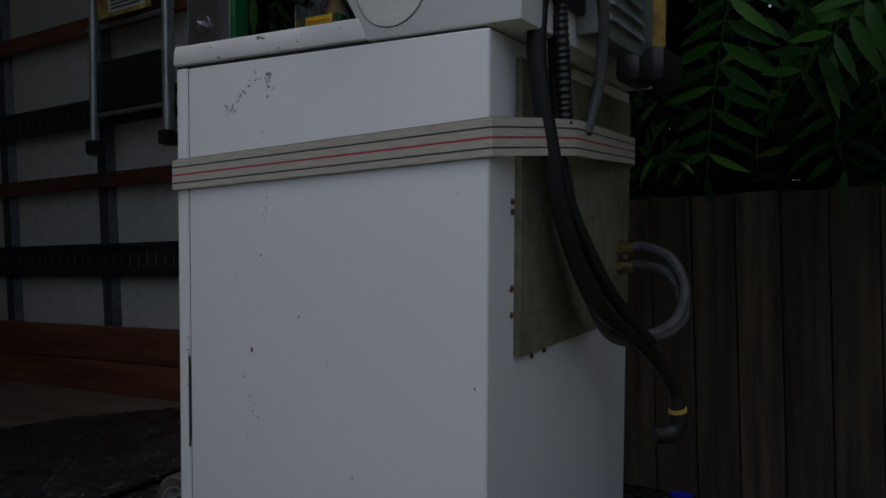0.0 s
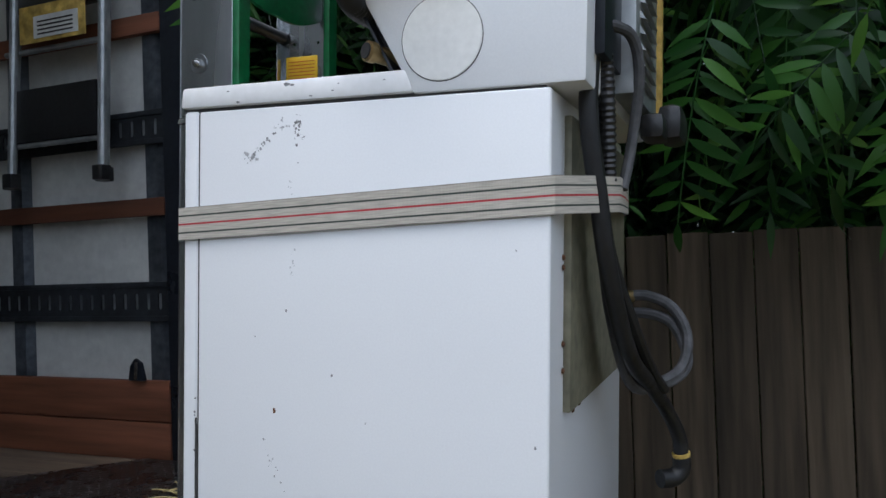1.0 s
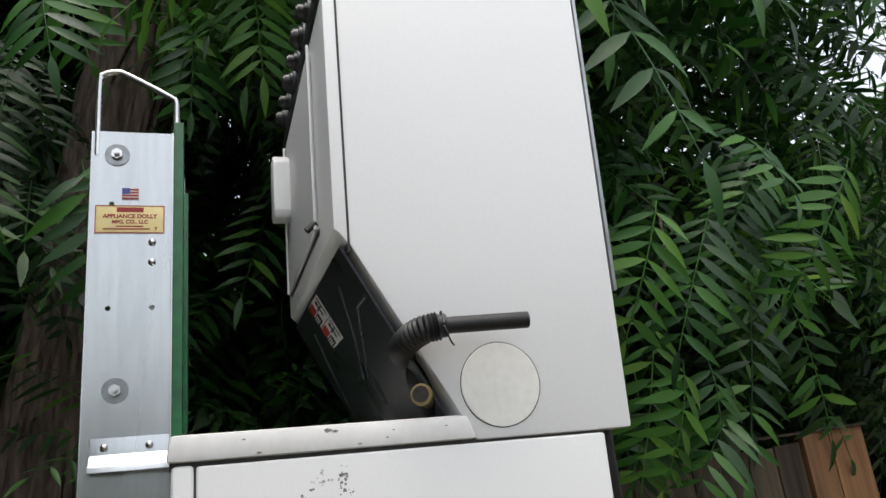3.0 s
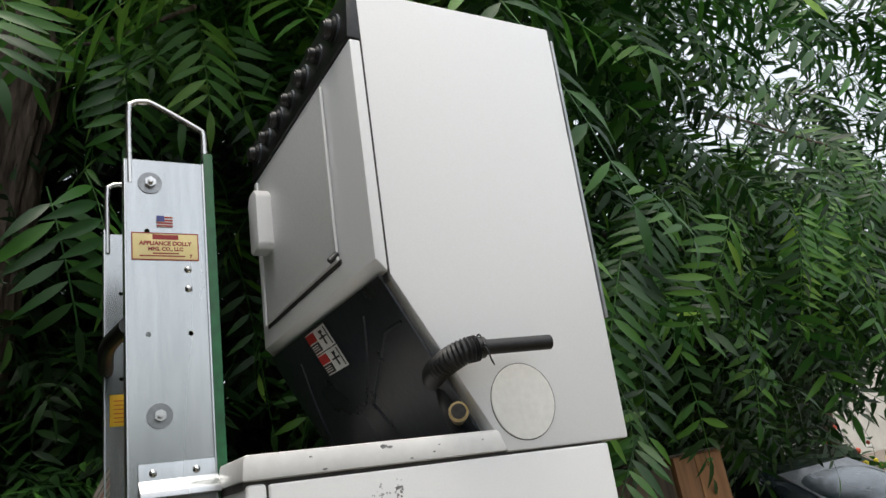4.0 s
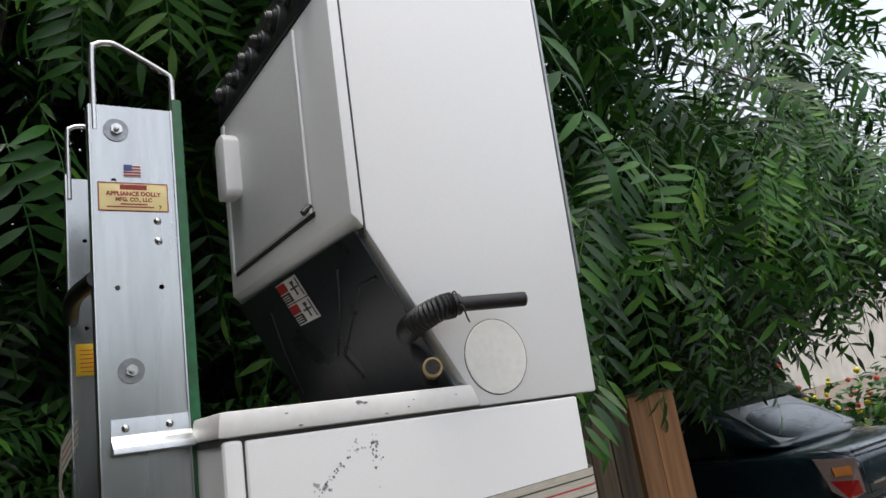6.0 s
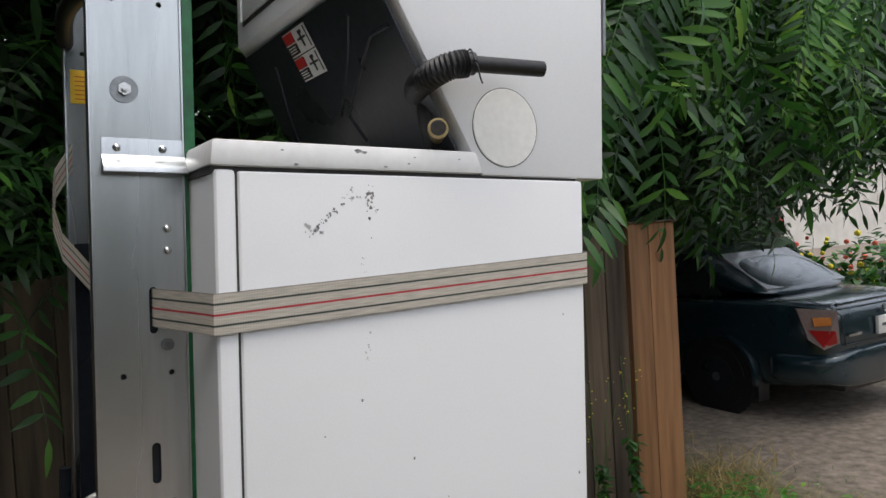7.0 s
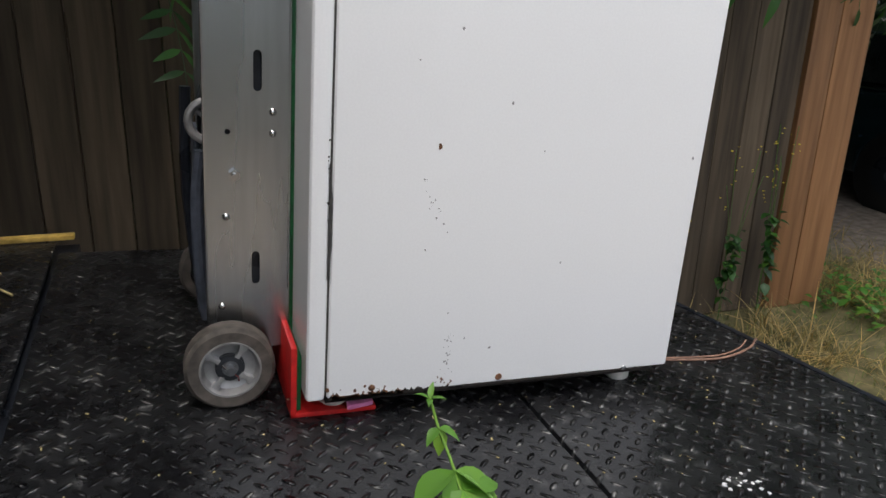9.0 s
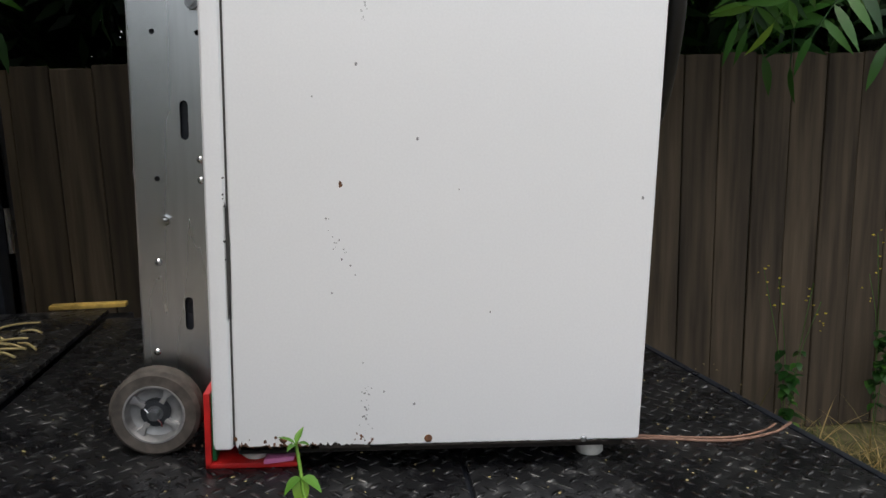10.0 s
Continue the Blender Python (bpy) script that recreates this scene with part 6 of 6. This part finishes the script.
def loft(sections, closed_ends=True):
    bm = bmesh.new()
    rings = [[bm.verts.new(p) for p in s] for s in sections]
    n = len(rings[0])
    for a, b in zip(rings, rings[1:]):
        for j in range(n):
            bm.faces.new((a[j], a[(j + 1) % n], b[(j + 1) % n], b[j]))
    if closed_ends:
        bm.faces.new(rings[0][::-1])
        bm.faces.new(rings[-1])
    bmesh.ops.recalc_face_normals(bm, faces=bm.faces[:])
    return bm


def lower_section(u, inset, top, bottom, bulge=0.03):
    W2 = 1.79
    pts = [(inset + 0.06, bottom), (inset + 0.012, bottom + 0.08), (inset - bulge * 0.4 + 0.0, (bottom + top) * 0.5), (inset + 0.01, top - 0.14), (inset + 0.05, top - 0.03), (inset + 0.16, top)]
    left = [carpt(u, w, h) for w, h in pts]
    right = [carpt(u, W2 - w, h) for w, h in pts[::-1]]
    return left + right


secs = [lower_section(u, i, t, b) for u, i, t, b in ((0.0, 0.30, 0.86, 0.42), (0.05, 0.20, 0.95, 0.34), (0.16, 0.12, 1.01, 0.28), (0.45, 0.05, 1.03, 0.24), (0.9, 0.01, 1.02, 0.22), (1.3, 0.0, 1.0, 0.2), (2.0, 0.0, 0.98, 0.2),
                                                     (2.8, 0.0, 0.96, 0.2), (3.4, 0.01, 0.93, 0.2), (4.0, 0.04, 0.86, 0.22), (4.45, 0.12, 0.76, 0.26), (4.7, 0.28, 0.66, 0.32))]
def rounded(ob):
    m = ob.modifiers.new("rounded", "SUBSURF")
    m.levels = m.render_levels = 2
    return ob


rounded(part("body", loft(secs), CARPAINT, car, "dark teal painted body"))


def cabin_section(u, w0, base, wt, top):
    W2 = 1.79
    pts = [(w0, base), (w0 + (wt - w0) * 0.55, base + (top - base) * 0.6), (wt, top - 0.03), (wt + 0.12, top)]
    return [carpt(u, w, h) for w, h in pts] + [carpt(u, W2 - w, h) for w, h in pts[::-1]]


secs = [cabin_section(u, a, b, c, d) for u, a, b, c, d in ((0.62, 0.20, 1.00, 0.26, 1.06), (0.85, 0.14, 1.0, 0.29, 1.20), (1.25, 0.09, 0.99, 0.30, 1.40), (1.7, 0.07, 0.98, 0.29, 1.46), (2.3, 0.07, 0.97, 0.29, 1.46), (2.8, 0.08, 0.95, 0.30, 1.37), (3.3, 0.12, 0.93, 0.30, 1.08), (3.45, 0.16, 0.92, 0.30, 0.96))]
rounded(part("cabin", loft(secs), CARPAINT, car, "dark teal roof and pillars"))


def pane(name, corners, material, out, label=""):
    bm = bmesh.new()
    lo = [bm.verts.new(Vector(c)) for c in corners]
    hi = [bm.verts.new(Vector(c) + Vector(out)) for c in corners]
    bm.faces.new(lo)
    bm.faces.new(hi[::-1])
    n = len(corners)
    for k in range(n):
        bm.faces.new((lo[k], hi[k], hi[(k + 1) % n], lo[(k + 1) % n]))
    bmesh.ops.recalc_face_normals(bm, faces=bm.faces[:])
    return part(name, bm, material, car, label, smooth=False)


pane("rear_window", [carpt(0.70, 0.29, 1.070), carpt(0.70, 1.50, 1.070), carpt(1.27, 1.42, 1.372), carpt(1.27, 0.37, 1.372)], REARGLASS, (0, -0.012, 0.02), "sloping rear window")
pane("side_window", [carpt(1.02, 0.105, 1.03), carpt(1.95, 0.085, 1.01), carpt(1.95, 0.262, 1.40), carpt(1.42, 0.268, 1.40)], CARGLASS, (-0.016, 0, 0.006), "dark rear door window")
pane("side_window", [carpt(2.02, 0.085, 1.01), carpt(2.95, 0.10, 0.99), carpt(2.68, 0.27, 1.33), carpt(2.02, 0.262, 1.40)], CARGLASS, (-0.016, 0, 0.006), "dark front door window")
pane("windscreen", [carpt(3.42, 0.34, 0.98), carpt(3.42, 1.45, 0.98), carpt(2.84, 1.4, 1.365), carpt(2.84, 0.40, 1.365)], CARGLASS, (0, 0.012, 0.02))
for w in (0.0, 1.79):
    s = 1 if w == 0 else -1
    pane("tail_lamp", [carpt(0.28, w + s * 0.06, 0.975), carpt(0.03, w + s * 0.225, 0.955), carpt(0.025, w + s * 0.24, 0.69), carpt(0.10, w + s * 0.14, 0.64), carpt(0.20, w + s * 0.085, 0.72)], LAMPCLEAR, (-0.03 * s, -0.035, 0.0), "clear tail lamp housing")
    pane("red_lens", [carpt(0.20, w + s * 0.085, 0.80), carpt(0.04, w + s * 0.21, 0.79), carpt(0.04, w + s * 0.225, 0.69), carpt(0.11, w + s * 0.14, 0.66)], LAMPRED, (-0.034 * s, -0.04, 0.0), "red lens")
    pane("orange_lens", [carpt(0.17, w + s * 0.10, 0.90), carpt(0.06, w + s * 0.18, 0.905), carpt(0.06, w + s * 0.185, 0.835), carpt(0.16, w + s * 0.105, 0.83)], LAMPORANGE, (-0.034 * s, -0.04, 0.0), "orange lens")
rounded(part("rear_bumper", loft([[carpt(u, i + d, h) for d, h in ((0.02, 0.30), (-0.02, 0.38), (-0.02, 0.56), (0.02, 0.62))] + [carpt(u, 1.79 - i - d, h) for d, h in ((0.02, 0.62), (-0.02, 0.56), (-0.02, 0.38), (0.02, 0.30))] for u, i in ((-0.06, 0.34), (-0.02, 0.20), (0.08, 0.10), (0.40, 0.02), (0.62, 0.0))]), CARPAINT, car, "body-coloured bumper"))
part("valance", box(CX + 0.36, CX + 1.43, CY + 0.05, CY + 0.6, GROUND_Z + 0.25, GROUND_Z + 0.36, 0.03), BLACKPLASTIC, car, "black lower valance")
part("boot_seam", tube([carpt(0.30, 0.235, 1.022), carpt(0.10, 0.255, 0.975), carpt(0.015, 0.285, 0.90), carpt(-0.004, 0.30, 0.66), carpt(-0.004, 1.49, 0.66), carpt(0.015, 1.505, 0.90), carpt(0.10, 1.535, 0.975), carpt(0.30, 1.555, 1.022)], 0.006, 6, straight=True), INK, car, "dark joint round the boot lid")
part("boot_lip", tube([carpt(0.07, 0.30, 0.985), carpt(0.05, 0.9, 0.995), carpt(0.07, 1.49, 0.985)], 0.014, 8), CARPAINT, car)
for w0, w1 in ((0.34, 0.52), (1.30, 1.45)):
    part("boot_mark", box(CX + w0, CX + w1, CY - 0.014, CY - 0.004, GROUND_Z + 0.725, GROUND_Z + 0.75, 0.002), CHROME, car, "bright mark on the boot lid")
part("number_plate", box(CX + 0.74, CX + 1.06, CY - 0.035, CY - 0.005, GROUND_Z + 0.70, GROUND_Z + 0.85, 0.004), LABELWHITE, car, "white plate with plain bars")
part("plate_bar", box(CX + 0.79, CX + 1.01, CY - 0.039, CY - 0.0355, GROUND_Z + 0.765, GROUND_Z + 0.79), TRUCKSTEEL, car, smooth=False)
part("boot_badge", cyl((CX + 0.9, CY + 0.0, GROUND_Z + 0.905), (CX + 0.9, CY - 0.012, GROUND_Z + 0.91), 0.035, 20), CHROME, car)
part("trim_line", box(CX - 0.004, CX + 0.01, CY + 1.05, CY + 3.0, GROUND_Z + 0.985, GROUND_Z + 1.0, 0.002), CHROME, car, "bright window trim")
for u in (1.02, 3.72):
    for w in (0.0, 1.59):
        wheel = part("wheel", cyl(carpt(u, w - 0.03 if w == 0 else w, 0.315), carpt(u, w + 0.20 if w == 0 else w + 0.23, 0.315), 0.315, 40, bevel=0.03), RUBBER, car, "black tyre on a dark steel rim")
        part("rim", cyl(carpt(u, w - 0.036, 0.315), carpt(u, w + 0.05, 0.315), 0.19, 32, bevel=0.015), BLACKSTEEL, wheel)
        part("hub_cap", cyl(carpt(u, w - 0.045, 0.315), carpt(u, w + 0.02, 0.315), 0.05, 20, bevel=0.01), TRUCKSTEEL, wheel)
        if w == 0.0:
            bm = bmesh.new()
            arc = [(0.36 * math.cos(a), 0.36 * math.sin(a)) for a in np.linspace(-0.1, math.pi + 0.1, 20)]
            arc2 = [(0.40 * math.cos(a), 0.40 * math.sin(a)) for a in np.linspace(-0.1, math.pi + 0.1, 20)]
            part("wheel_arch", prism([(CY + u + a, GROUND_Z + 0.315 + b) for a, b in arc2 + arc[::-1]], CX - 0.022, CX + 0.06, 0.003, axis="x"), CARPAINT, car)
            # Flat black disc painting the shade of the wheel arch; no hollow is cut.
            part("arch_shade_disc", cyl(carpt(u, -0.016, 0.315), carpt(u, 0.02, 0.315), 0.37, 40), RUBBER, car)
        part("mudflap", box(CX + w + 0.02, CX + w + 0.16, CY + u - 0.40, CY + u - 0.38, GROUND_Z + 0.14, GROUND_Z + 0.36, 0.003), BLACKPLASTIC, car)

# ---- beyond the drive ----
house = thing("house", (28, 19, GROUND_Z), "pale sided house with a grey roof beyond the drive", "house")
part("wall", box(24.5, 34, 16.5, 24, GROUND_Z, 2.6), SIDING, house)
part("roof", prism([(16.2, 2.55), (24.3, 2.55), (20.25, 4.6)], 24.2, 34.3, axis="x"), ROOF, house)
for k in range(14):
    part("lap", box(24.46, 24.497, 16.5, 24, GROUND_Z + 0.25 + k * 0.24, GROUND_Z + 0.265 + k * 0.24), SIDING, house)
for y in (17.6, 20.2):
    win = part("window", box(24.42, 24.49, y, y + 1.2, 0.2, 1.5, 0.01), LABELWHITE, house, "white framed window")
    part("pane", box(24.40, 24.418, y + 0.08, y + 1.12, 0.28, 1.42), CARGLASS, win)
stair = thing("porch_stair", (11.5, 9.3, GROUND_Z), "white wooden porch stair with railings", "stair")
for k in range(6):
    part("step", box(10.6 + k * 0.28, 10.9 + k * 0.28, 8.9, 10.2, GROUND_Z + k * 0.18, GROUND_Z + 0.18 + k * 0.18, 0.01), SIDING, stair)
for k in range(9):
    part("baluster", box(10.6 + k * 0.2, 10.64 + k * 0.2, 8.86, 8.9, GROUND_Z + 0.1 + k * 0.12, GROUND_Z + 1.05 + k * 0.13), LABELWHITE, stair)
part("hand_rail", tube([(10.5, 8.88, GROUND_Z + 1.05), (12.4, 8.88, GROUND_Z + 2.25)], 0.04, 8, straight=True), LABELWHITE, stair)
for x, y, s, mat_, lab in ((9.6, 4.4, 1.4, PETAL, "bush with yellow flowers"), (11.2, 4.5, 1.6, PETALRED, "bush with red flowers"), (10.0, 6.6, 1.65, PETALRED, "bush with red flowers"), (9.2, 8.7, 1.65, PETAL, "bush with yellow flowers")):
    bush = thing("flower_bush", (x, y, GROUND_Z), lab + " beyond the drive", "bush", "flower bushes")
    pl, fl = [], bmesh.new()
    for _ in range(1100):
        d = Vector((rng.gauss(0, 1), rng.gauss(0, 1), abs(rng.gauss(0, 1)))).normalized() * s * rng.uniform(0.4, 1.0)
        q = Vector((x, y, GROUND_Z)) + Vector((d.x, d.y, d.z * 0.95 + 0.05))
        pl.append((0, aim(q, rng.uniform(0, 360), rng.uniform(-40, 40), 0, rng.uniform(2.0, 4.0))))
        if rng.random() < 0.16:
            bmesh.ops.create_icosphere(fl, subdivisions=1, radius=rng.uniform(0.025, 0.05), matrix=Matrix.Translation(q + d * 0.06))
    crown_part("leaves", pl, weedleaf, LEAF, bush)
    part("flowers", fl, mat_, bush)

for ob in scene.objects:
    if ob.name.split(".")[0] in ("scuff", "rust_stain", "lid_chip", "seam_chip", "flowers"):
        ob["kind"] = "stuff"
for ob in ON_PLATFORM:
    ob.matrix_basis = PLAT @ ob.matrix_basis
